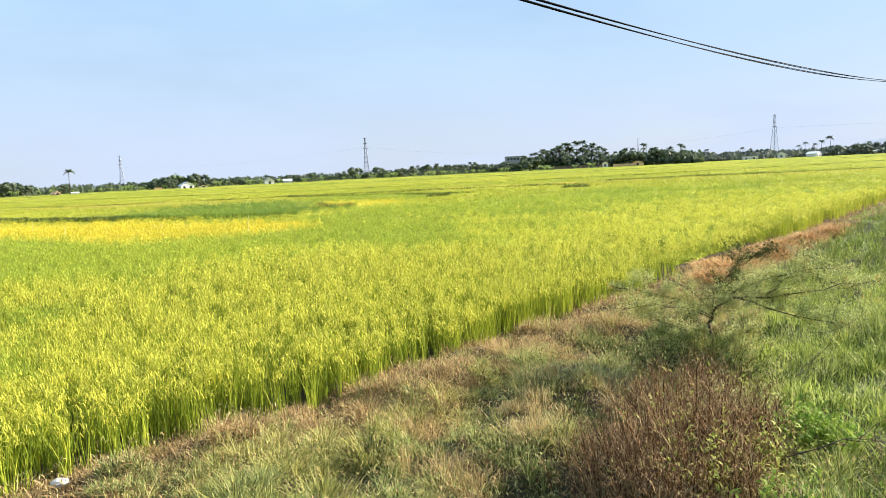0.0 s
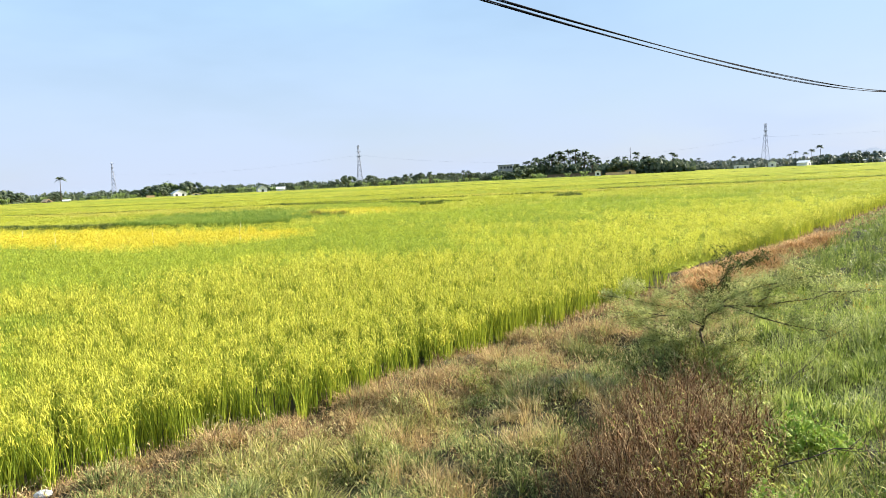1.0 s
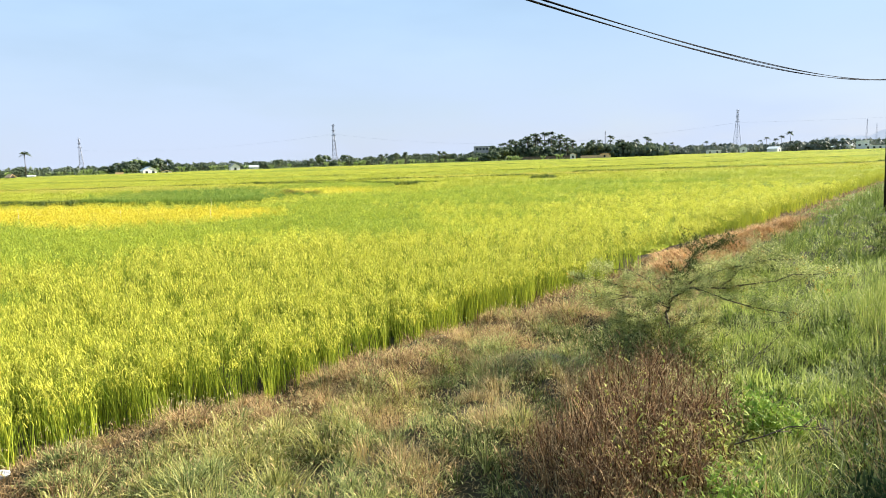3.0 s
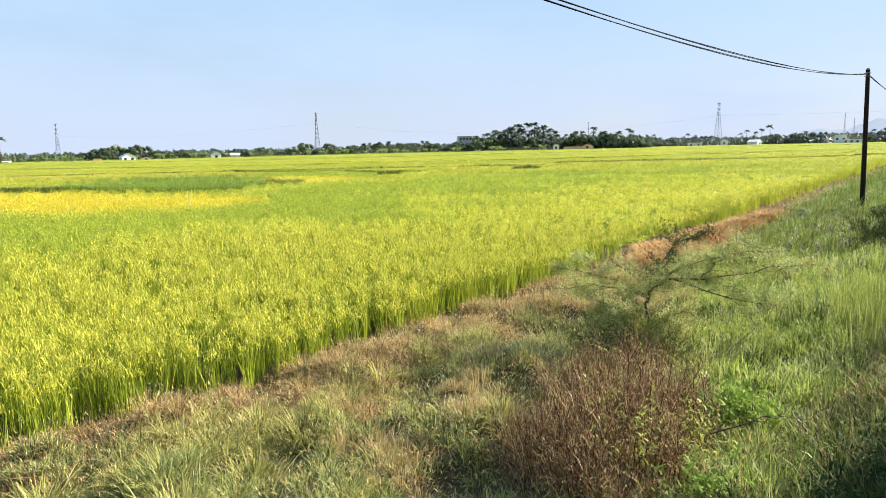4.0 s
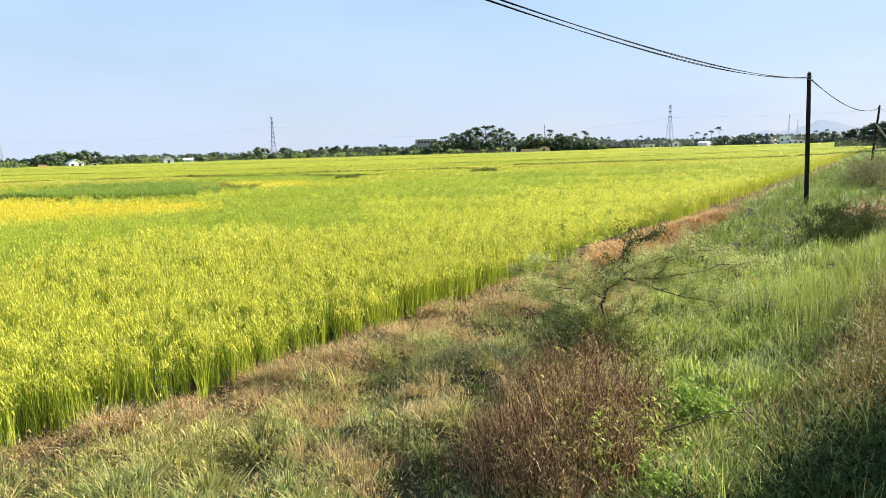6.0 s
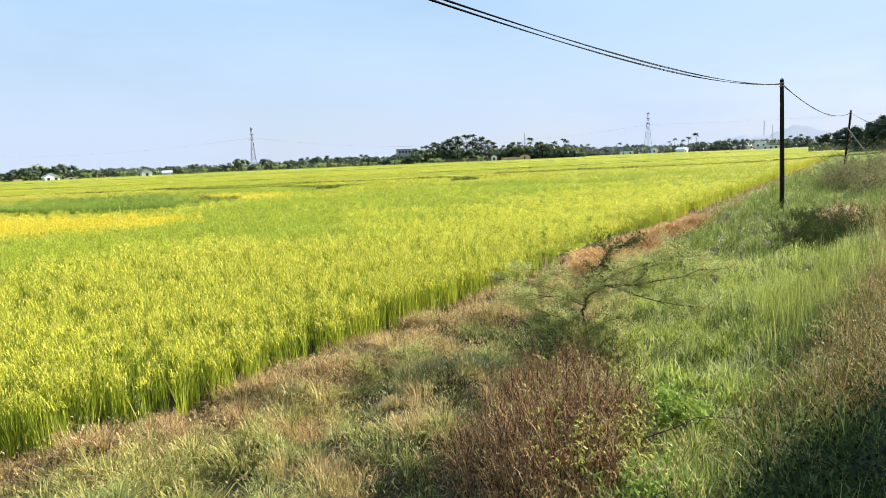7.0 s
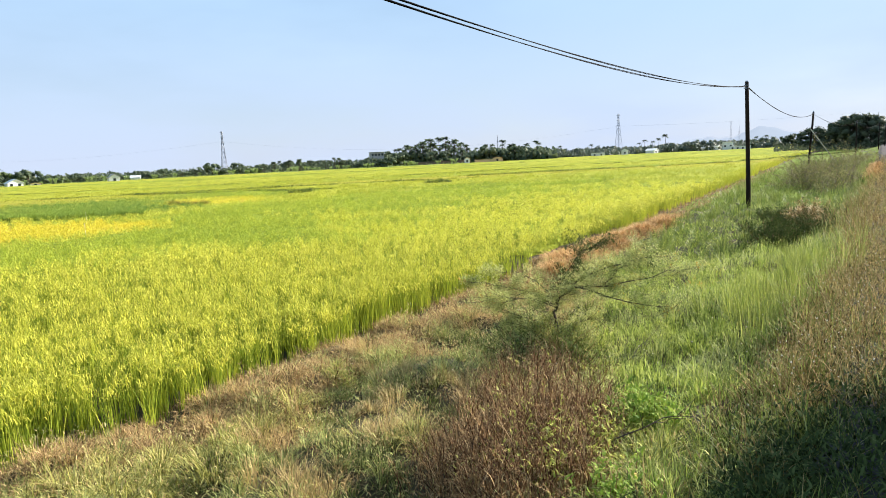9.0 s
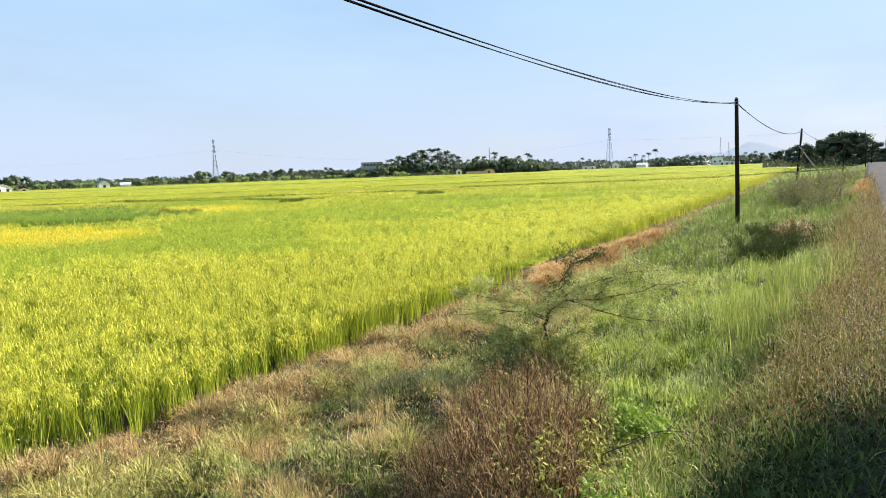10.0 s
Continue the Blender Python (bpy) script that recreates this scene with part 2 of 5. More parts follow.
M_GREEN = leaf_mat("green_grass", [(0.025, 0.043, 0.01), (0.187, 0.264, 0.047), (0.48, 0.56, 0.11), (0.7, 0.72, 0.22)], (0.26, 0.32, 0.055), 1.6, 0.4, 0.32, 0.5, 0.1)
M_MEADOW = leaf_mat("meadow_grass", [(0.025, 0.043, 0.01), (0.136, 0.204, 0.038), (0.294, 0.37, 0.076), (0.446, 0.475, 0.133)], (0.21, 0.23, 0.055), 0.8, 0.5, 0.3, 0.5, 0.1, fine=((0.09, 0.14, 0.03), 3.0, 0.5))
M_TALL = leaf_mat("tall_grass_leaf", [(0.06, 0.10, 0.02), (0.16, 0.23, 0.04), (0.34, 0.40, 0.09), (0.56, 0.57, 0.19)], (0.30, 0.32, 0.07), 1.4, 0.6, 0.36, 0.5)
M_BLUEGREEN = leaf_mat("bluish_grass", [(0.028, 0.04, 0.013), (0.173, 0.216, 0.065), (0.427, 0.475, 0.152), (0.627, 0.627, 0.266)], None, through_light=0.36, rough=0.5, gloss=0.15)
M_DARKTUFT = leaf_mat("deep_green_grass", [(0.02, 0.03, 0.009), (0.105, 0.133, 0.035), (0.27, 0.306, 0.09), (0.468, 0.45, 0.171)], None, through_light=0.32, rough=0.55, gloss=0.1)
M_RUSSET = leaf_mat("russet_grass", [(0.044, 0.026, 0.012), (0.302, 0.194, 0.086), (0.722, 0.513, 0.257), (0.551, 0.437, 0.162)], None, through_light=0.3, rough=0.7, gloss=0.05)
M_YELLOWLEAF = leaf_mat("yellow_green_leaf", [(0.20, 0.24, 0.04), (0.38, 0.42, 0.07), (0.58, 0.58, 0.14)], None, through_light=0.4, rough=0.5)
M_CURLED = leaf_mat("curled_dead_leaf", [(0.024, 0.014, 0.007), (0.14, 0.077, 0.035), (0.374, 0.238, 0.111), (0.544, 0.408, 0.212)], None, through_light=0.15, rough=0.75, gloss=0.05)
M_TWIG = leaf_mat("reddish_dead_stem", [(0.009, 0.005, 0.003), (0.084, 0.043, 0.022), (0.323, 0.196, 0.085), (0.144, 0.062, 0.032), (0.63, 0.459, 0.225)], None, through_light=0.06, rough=0.7, gloss=0.05)
# weed leaves of the shadowed corner, with shade put into their dark tones
M_SHADELEAF = leaf_mat("shade_dark_weed_leaf", [(0.02, 0.03, 0.011), (0.05, 0.072, 0.022), (0.10, 0.125, 0.043)], None, through_light=0.2, rough=0.8, gloss=0.04)
M_BRIGHT = leaf_mat("bright_leaf", [(0.13, 0.22, 0.03), (0.22, 0.34, 0.04), (0.34, 0.42, 0.07)], None, through_light=0.35)
M_BUSHLEAF = leaf_mat("dark_bush_leaf", [(0.03, 0.045, 0.013), (0.06, 0.085, 0.022), (0.11, 0.135, 0.036)], None, through_light=0.2, rough=0.8, gloss=0.03)
M_RICE_FAR = leaf_mat("far_rice", [(0.21, 0.25, 0.03), (0.36, 0.38, 0.042), (0.53, 0.51, 0.057), (0.41, 0.42, 0.046)], (0.27, 0.33, 0.037), 0.05, 0.6, 0.36)
M_OLIVE = leaf_mat("olive_leaf", [(0.13, 0.16, 0.04), (0.28, 0.30, 0.065), (0.50, 0.48, 0.13)], None, through_light=0.4)
M_FEATHER = leaf_mat("feathery_leaf", [(0.20, 0.23, 0.07), (0.46, 0.49, 0.16), (0.72, 0.70, 0.29)], None, through_light=0.5)
M_ORANGE = leaf_mat("orange_leaf", [(0.55, 0.28, 0.04), (0.62, 0.38, 0.06)], None, through_light=0.35)
M_BARK = plain_mat("bark", [(0.05, 0.035, 0.025), (0.11, 0.085, 0.06)], 6, 0.9, bump=0.01)
M_BRAMBLE_TWIG = plain_mat("pale_brown_bark", [(0.10, 0.075, 0.045), (0.22, 0.17, 0.11)], 5, 0.9, bump=0.01)
# leaf tones lifted, so the haze up the road sits in the colour
M_TREE_NEAR = leaf_mat("roadside_tree_leaf", [(0.042, 0.056, 0.036), (0.07, 0.09, 0.055), (0.11, 0.13, 0.08)], None, through_light=0.25)
M_BEIGE = leaf_mat("beige_straw", [(0.50, 0.38, 0.22), (0.66, 0.54, 0.34), (0.38, 0.25, 0.13)], None, through_light=0.25, rough=0.7)
M_PROP = plain_mat("weathered_prop", [(0.16, 0.17, 0.12), (0.28, 0.28, 0.21)], 4, 0.9)
M_SEED = leaf_mat("dry_seed_head", [(0.035, 0.024, 0.012), (0.19, 0.12, 0.044), (0.60, 0.44, 0.20), (0.15, 0.15, 0.04), (0.30, 0.20, 0.07)], None, through_light=0.25, rough=0.7, gloss=0.08)
M_POLE = plain_mat("tarred_timber", [(0.014, 0.011, 0.009), (0.034, 0.026, 0.02)], 4, 0.95, bump=0.006, stretch=(6, 6, 0.5, 0), gloss=0.03)
M_CABLE = plain_mat("cable_sheath", [(0.016, 0.016, 0.018), (0.028, 0.028, 0.03)], 8, 0.9, gloss=0.03)
M_BRAMBLE = leaf_mat("bramble_leaf", [(0.08, 0.09, 0.03), (0.19, 0.195, 0.06), (0.33, 0.29, 0.11)], None, through_light=0.3, gloss=0.05)
M_STEEL = plain_mat("galvanised_steel", [(0.22, 0.24, 0.28), (0.31, 0.33, 0.37)], 0.5, 0.75, 0.0, gloss=0.1)
# far tree leaves raised and greyed to carry haze in their colour
M_TREE = leaf_mat("tree_leaf", [(0.072, 0.102, 0.069), (0.108, 0.138, 0.086), (0.156, 0.181, 0.115)], None, through_light=0.25, gloss=0.05)
M_TREE_LIGHT = leaf_mat("light_tree_leaf", [(0.08, 0.115, 0.045), (0.12, 0.16, 0.06), (0.16, 0.20, 0.085)], None, through_light=0.3)
# foliage among far houses: distance haze painted into the leaf colour
M_TREE_HAZY = leaf_mat("hazy_tree_leaf", [(0.10, 0.125, 0.10), (0.14, 0.165, 0.13), (0.19, 0.21, 0.17)], None, through_light=0.2)
M_FLOWER = leaf_mat("pale_flower", [(0.62, 0.57, 0.42), (0.78, 0.74, 0.60)], None, through_light=0.2)
M_STAKE = plain_mat("bleached_bamboo", [(0.50, 0.45, 0.36), (0.66, 0.61, 0.52)], 3, 0.8)
# palm leaflets lightened for haze like the far tree leaves
M_PALM = leaf_mat("palm_leaflet", [(0.086, 0.117, 0.065), (0.12, 0.156, 0.084), (0.178, 0.207, 0.115)], None, through_light=0.2, gloss=0.05)
M_BANANA = leaf_mat("banana_leaf", [(0.18, 0.26, 0.08), (0.28, 0.36, 0.13), (0.34, 0.40, 0.2)], None, through_light=0.35)
M_WHITEWALL = plain_mat("white_plaster", [(0.68, 0.68, 0.66), (0.80, 0.80, 0.79)], 0.4, 0.85)
M_TANWALL = plain_mat("ochre_plaster", [(0.62, 0.40, 0.22), (0.72, 0.50, 0.30)], 0.4, 0.85)
M_GREYWALL = plain_mat("bare_concrete", [(0.30, 0.295, 0.29), (0.40, 0.39, 0.38)], 0.5, 0.9)
M_DARKWALL = plain_mat("weathered_brick", [(0.10, 0.075, 0.065), (0.17, 0.12, 0.10)], 0.6, 0.9)
M_BLUEROOF = plain_mat("pale_sheet_roof", [(0.52, 0.55, 0.58), (0.64, 0.66, 0.68)], 0.5, 0.5)
M_REDROOF = plain_mat("red_tile_roof", [(0.30, 0.12, 0.08), (0.40, 0.18, 0.12)], 0.6, 0.8)
M_WINDOW = plain_mat("dark_window", [(0.02, 0.025, 0.03), (0.04, 0.045, 0.05)], 1.0, 0.15)
M_HILL, hill_nodes, hill_links, hill_p = node_mat("emissive_haze")   # a backdrop: haze painted as emission, glowing as distant air does
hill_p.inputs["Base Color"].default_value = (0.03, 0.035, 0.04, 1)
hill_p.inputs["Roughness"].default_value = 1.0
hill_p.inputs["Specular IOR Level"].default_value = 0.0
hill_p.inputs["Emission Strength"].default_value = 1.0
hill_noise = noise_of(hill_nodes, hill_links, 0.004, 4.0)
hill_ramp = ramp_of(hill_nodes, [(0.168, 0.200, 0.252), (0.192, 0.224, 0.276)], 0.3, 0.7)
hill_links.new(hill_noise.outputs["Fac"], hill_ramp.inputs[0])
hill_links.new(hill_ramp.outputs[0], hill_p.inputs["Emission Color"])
M_STONE = plain_mat("pale_stone", [(0.55, 0.53, 0.50), (0.72, 0.70, 0.67)], 8, 0.85, bump=0.01)

# ---- ground, road ----
def axis(dense, lo, hi, step, far):
    a = np.arange(lo, hi + 1e-6, step)
    up, x, s = [], hi, step
    while x < far:
        s *= 1.16
        x += s
        up.append(x)
    down, x, s = [], lo, step
    while x > -far:
        s *= 1.16
        x -= s
        down.append(x)
    return np.array(down[::-1] + list(a) + up)


gu, gv = axis(True, -8, 30, 0.3, 4200), axis(True, -7, 8, 0.24, 4200)
GU, GV = np.meshgrid(gu, gv, indexing="ij")
gx, gy = place(GU, GV)
gverts = np.stack([gx, gy, ground_z(GU, GV)], -1).reshape(-1, 3)
nu, nv = len(gu), len(gv)
ii, jj = np.meshgrid(np.arange(nu - 1), np.arange(nv - 1), indexing="ij")
k0 = (ii * nv + jj).reshape(-1)
gquads = np.stack([k0, k0 + nv, k0 + nv + 1, k0 + 1], 1)
ground = new("ground", mesh_data("ground", gverts, gquads, smooth=True))
ground.data.materials.append(M_GROUND)
tagged(ground, "brown soil and thatch under grass, flat to the horizon", "ground", kind="structure")

ru = np.concatenate([np.arange(-40, 60, 0.5), np.arange(60, 700, 20.0)])
rv = np.array([-6.25, -6.1, -4.6, -3.1, -1.6, -0.35, -0.12, 0.06, 0.22])
rz = np.array([1.06, 1.27, 1.30, 1.32, 1.30, 1.275, 1.255, 1.20, 0.98])
RU, RV = np.meshgrid(ru, rv, indexing="ij")
jag = 0.05 * np.sin(RU * 1.7) * np.sin(RU * 0.23) + 0.03 * np.sin(RU * 4.9 + 1)
rx, ry = place(RU, RV + np.where(RV > -0.5, jag, 0))
rverts = np.stack([rx, ry, np.broadcast_to(rz, RU.shape)], -1).reshape(-1, 3)
ii, jj = np.meshgrid(np.arange(len(ru) - 1), np.arange(len(rv) - 1), indexing="ij")
k0 = (ii * len(rv) + jj).reshape(-1)
road = new("road", mesh_data("road", rverts, np.stack([k0, k0 + len(rv), k0 + len(rv) + 1, k0 + 1], 1), smooth=True))
road.data.materials.append(M_ROAD)
tagged(road, "dark grey worn asphalt road on a low bank", "road", kind="structure")

# ---- scattering ----
def fan(density, r_min, r_full, r_max, az0=-50, az1=58):
    """Points round the standing place, thinning with the square of the distance past r_full; returns x, y and a size factor."""
    th = radians(az1 - az0)
    n1 = int(density * th * max(0, r_full ** 2 - r_min ** 2) / 2)
    n2 = int(density * th * r_full ** 2 * math.log(r_max / max(r_full, r_min)))
    r = np.concatenate([np.sqrt(rng.uniform(r_min ** 2, max(r_full, r_min) ** 2, n1)),
                        max(r_full, r_min) * np.exp(rng.uniform(0, math.log(r_max / max(r_full, r_min)), n2))])
    az = radians(az0) + th * rng.uniform(0, 1, len(r))
    return r * np.sin(az), r * np.cos(az), np.maximum(1, r / r_full)


def strew(density, u0, u1, v0, v1):
    n = int(density * (u1 - u0) * (v1 - v0))
    return place(rng.uniform(u0, u1, n), rng.uniform(v0, v1, n))


def inside(x, y, poly):
    hit = np.zeros(len(x), bool)
    for (x0, y0), (x1, y1) in zip(poly, poly[1:] + poly[:1]):
        hit ^= ((y0 > y) != (y1 > y)) & (x < (x1 - x0) * (y - y0) / (y1 - y0 + 1e-12) + x0)
    return hit


# ---- rice ----
RIPE = [(-60, 58), (-36, 41), (-24.9, 33.4), (-19.8, 30.3), (-15.1, 27.8), (-10.5, 29.0), (-7.3, 32.6), (-8.9, 35.5), (-14.2, 37.7), (-24, 43.1), (-33.8, 45.8), (-60, 66)]
DARK = [(-25, 47), (-15.8, 42.1), (-11.4, 42.3), (-9.3, 47.2), (-13.5, 54), (-12.7, 63), (-16, 66), (-21, 69), (-31, 66), (-29, 56)]
TAN = [(-60, 86), (-43, 74), (-30.8, 70.6), (-21.8, 72.3), (-18, 78), (-24.6, 81.6), (-36.9, 84.8), (-60, 96)]
BACK = [(-12, 64.5), (-5.8, 60.8), (-2, 64), (0.5, 68.5), (-4, 69.2), (-8, 75), (-15.5, 79), (-18, 72)]
BAND = [(-5, 90), (30, 82), (70, 84), (120, 118), (165, 180), (160, 188), (112, 125), (66, 90), (30, 88), (-5, 95)]
GOLD = [(-13.7, 54.3), (-9, 52), (-4.9, 50.7), (-5.6, 58), (-9, 60.5), (-12.3, 61.5)]


GREEN = [(-40, 30), (-22, 6), (-9.4, 13.5), (-6.7, 15.6), (-3.9, 19.8), (-1.8, 25.5), (3.2, 31.2), (10.3, 40.8), (18.4, 44.7), (34, 58), (25, 61), (12, 61.5), (2.5, 57.5),
         (-4.9, 50.5), (-9.3, 47.0), (-11.4, 42.2), (-15.8, 41.9), (-24, 44.5), (-14.2, 37.7), (-8.9, 35.4), (-7.3, 32.6), (-10.5, 29), (-15.1, 27.8), (-19.8, 30.3), (-27, 34.5)]


def plot_of(x, y):
    k = np.zeros(len(x), int)
    drift = 7 * (wave(x, y, 11, 24) - 0.5) + 4 * (wave(x, y, 4, 25) - 0.5)
    k[inside(x + drift, y - drift, GREEN)] = 4
    k[inside(x, y, BACK)] = 4
    k[inside(x, y, TAN)] = 3
    k[inside(x, y, BAND)] = 3
    k[inside(x, y, DARK)] = 2
    k[inside(x, y, GOLD)] = 1
    k[inside(x, y, RIPE)] = 1
    return k


def rice_plants(heaps, x, y, s, leaves, ears, segs=3, far=0):
    """Hills of rice: upright arching leaves and small nodding ears, larger and fewer with the distance."""
    u, v = to_uv(x, y)
    keep = (v > field_edge(u) + 0.02)
    if not far:
        keep &= wave(x, y, 0.55, 27) + 0.25 * wave(x, y, 2.2, 28) > 0.29
    x, y, s, u, v = x[keep], y[keep], s[keep], u[keep], v[keep]
    blur = 0.05 * np.hypot(x, y)
    kind = plot_of(x + rng.normal(0, 0.35, len(x)) * blur, y + rng.normal(0, 0.35, len(x)) * blur)
    rise = np.where(kind == 2, 0.10, 0.0) + 0.10 * (wave(x, y, 17, 21) - 0.5) + 0.06 * (wave(x, y, 5, 22) - 0.5) + rng.normal(0, 0.035 if segs > 1 else 0.06, len(x))
    edge = np.clip((v - field_edge(u)) / 0.5, 0, 1)
    for k in range(5):
        sel = kind == k
        if not sel.any():
            continue
        n = sel.sum()
        for count, is_ear in ((leaves, False), (ears, True)):
            m = n * count
            ss = np.repeat(s[sel], count)
            bx = np.repeat(x[sel], count) + rng.normal(0, 0.045 if segs > 1 else 0.034, m) * np.minimum(ss, 8)
            by = np.repeat(y[sel], count) + rng.normal(0, 0.045 if segs > 1 else 0.034, m) * np.minimum(ss, 8)
            top = 0.74 + np.repeat(rise[sel] - 0.08 * (1 - edge[sel]), count) + rng.normal(0, 0.05, m)
            base = np.stack([bx, by, np.full(m, -0.10)], 1)
            az = rng.uniform(0, 6.283, m)
            if is_ear:
                base[:, 2] += top * ((0.70 if segs > 1 else 0.72) + 0.22 * rng.random(m))
                h = 0.075 + 0.05 * rng.random(m) + 0.010 * np.minimum(ss, 5)
                piece = ribbons(base, h, az, 0.4 + 0.7 * rng.random(m), (0.0105 if segs > 1 else 0.0135) * ss ** 0.85, az + 1.57 + rng.normal(0, 0.5, m), 2, belly=0.8, droop=0.5)
                heaps[k].add(piece, 2 if far else 1)
            else:
                lean = 0.05 + 0.34 * rng.random(m) ** 1.6
                rise_leaf = top * ((0.76 if segs > 1 else 0.84) + 0.27 * rng.random(m))
                if segs == 1 and not far:
                    # only the upper leaf shows above the closed canopy
                    base[:, 2] += 0.42 * top
                    rise_leaf, lean = rise_leaf - 0.42 * top, 0.15 + 0.9 * rng.random(m)
                piece = ribbons(base, rise_leaf, az, lean, (0.0088 if segs > 1 else 0.0080) * ss ** 0.88, az + 1.57 + rng.normal(0, 0.7, m), segs, belly=0.5)
                heaps[k].add(piece, 2 if far else 0)


heaps = [Heap() for _ in range(5)]
x, y, s = fan(46, 6.5, 12, 17)
rice_plants(heaps, x, y, s, 15, 21)
x, y, s = fan(56 * (17 / 12) ** -2, 17, 17, 50)
rice_plants(heaps, x, y, s * 17 / 12 / 1.25, 10, 17, 1)
x, y, s = fan(50 * (50 / 12) ** -2, 50, 50, 190)
rice_plants(heaps, x, y, s * 50 / 12 / 1.35, 15, 8, 1, far=1)
# the field's long edge beside the bank
x, y, s = fan(60 * (24 / 12) ** -2, 24, 24, 190, 20, 46)
u, v = to_uv(x, y)
rim = (v < field_edge(u) + 1.6) & (v > field_edge(u))
rice_plants(heaps, x[rim], y[rim], s[rim] * 24 / 14, 14, 5, 2, far=1)
# the strip behind and beside the standing place
x, y = strew(5, -30, 6, 7, 14)
away = (np.degrees(np.arctan2(x, y)) < -50) | (np.degrees(np.arctan2(x, y)) > 58)
rice_plants(heaps, x[away], y[away], np.full(away.sum(), 2.0), 10, 4)
heaps[0].build("rice_field", [M_RICE, M_RICE_EAR, M_RICE_FAR], "yellow-green standing rice in ear, dense to the verge", "rice")
heaps[4].build("green_rice_plot", [M_RICE_GREEN, M_GREEN_EAR, M_RICE_GREEN], "fresh green rice plot beside yellower rice", "rice")
heaps[1].build("ripe_rice_plot", [M_RIPE] * 3, "golden yellow ripe rice plot within green rice", "rice")
heaps[2].build("dark_rice_plot", [M_YOUNG] * 3, "taller dark green rice plot", "rice")
heaps[3].build("tan_rice_plot", [M_TANPLOT] * 3, "pale tan ripening rice plot far off", "rice")


def canopy_mat(name, colours):
    """The closed roof of a rice plot seen from afar, speckled by leaves, ears and gaps."""
    m, nodes, links, p = node_mat(name)
    big = noise_of(nodes, links, 1.0, 4.0, stretch=(0.012, 0.05, 0.05, radians(20)))
    r = ramp_of(nodes, colours, 0.34, 0.68)
    links.new(big.outputs["Fac"], r.inputs[0])
    colour = r.outputs[0]
    for scale, lo, hi in ((0.35, 0.8, 1.15), (7.0, 0.45, 1.5)):
        n = noise_of(nodes, links, scale, 4.0)
        shade = ramp_of(nodes, [(lo, lo, lo), (hi, hi, hi)], 0.35, 0.65)
        links.new(n.outputs["Fac"], shade.inputs[0])
        mix = nodes.new("ShaderNodeMix")
        mix.data_type, mix.blend_type = "RGBA", "MULTIPLY"
        mix.inputs["Factor"].default_value = 1.0
        links.new(colour, mix.inputs["A"])
        links.new(shade.outputs[0], mix.inputs["B"])
        colour = mix.outputs["Result"]
    links.new(colour, p.inputs["Base Color"])
    p.inputs["Roughness"].default_value, p.inputs["Specular IOR Level"].default_value = 0.9, 0.05
    b = nodes.new("ShaderNodeBump")
    b.inputs["Strength"].default_value, b.inputs["Distance"].default_value = 1.0, 0.25
    fine = noise_of(nodes, links, 4.0, 4.0)
    links.new(fine.outputs["Fac"], b.inputs["Height"])
    links.new(b.outputs[0], p.inputs["Normal"])
    return m


CANOPIES = [canopy_mat("rice_canopy", [(0.19, 0.24, 0.026), (0.26, 0.29, 0.032), (0.34, 0.34, 0.04), (0.23, 0.27, 0.028)]),
            canopy_mat("ripe_canopy", [(0.40, 0.34, 0.035), (0.48, 0.40, 0.045), (0.44, 0.38, 0.04)]),
            canopy_mat("dark_canopy", [(0.13, 0.175, 0.024), (0.18, 0.225, 0.03), (0.22, 0.255, 0.034)]),
            canopy_mat("tan_canopy", [(0.34, 0.29, 0.045), (0.38, 0.33, 0.055), (0.28, 0.29, 0.04)]),
            canopy_mat("green_canopy", [(0.18, 0.23, 0.026), (0.23, 0.27, 0.03), (0.27, 0.30, 0.035)])]
# the closed leaf roof of the far rice, from about twenty metres out to the tree line
cr = np.geomspace(19, 480, 170)
caz = np.radians(np.linspace(-75, 43.2, 240))
CR, CA = np.meshgrid(cr, caz, indexing="ij")
cx, cy = CR * np.sin(CA), CR * np.cos(CA)
cu, cv = to_uv(cx, cy)
push = np.maximum(field_edge(cu) + 0.9 - cv, 0)
cx, cy = cx - push * UY, cy + push * UX
cz = 0.36 + 0.16 * (wave(cx, cy, 17, 21) - 0.5) + 0.21 * np.clip((CR - 50) / 120, 0, 1)
cz = np.where(CR < 21, 0.0, cz) - 0.35 * np.clip(push, 0, 1)
ii, jj = np.meshgrid(np.arange(len(cr) - 1), np.arange(len(caz) - 1), indexing="ij")
k0 = (ii * len(caz) + jj).reshape(-1)
quads = np.stack([k0, k0 + 1, k0 + len(caz) + 1, k0 + len(caz)], 1)
quads = quads[(push.reshape(-1)[quads].max(1) < 6)]
mid_x, mid_y = cx.reshape(-1)[quads].mean(1), cy.reshape(-1)[quads].mean(1)
canopy = new("rice_canopy", mesh_data("rice_canopy", np.stack([cx, cy, cz], -1).reshape(-1, 3), quads, slots=plot_of(mid_x, mid_y), smooth=True))
for m in CANOPIES:
    canopy.data.materials.append(m)
tagged(canopy, "wide yellow-green rice field reaching far trees", "rice", kind="stuff")

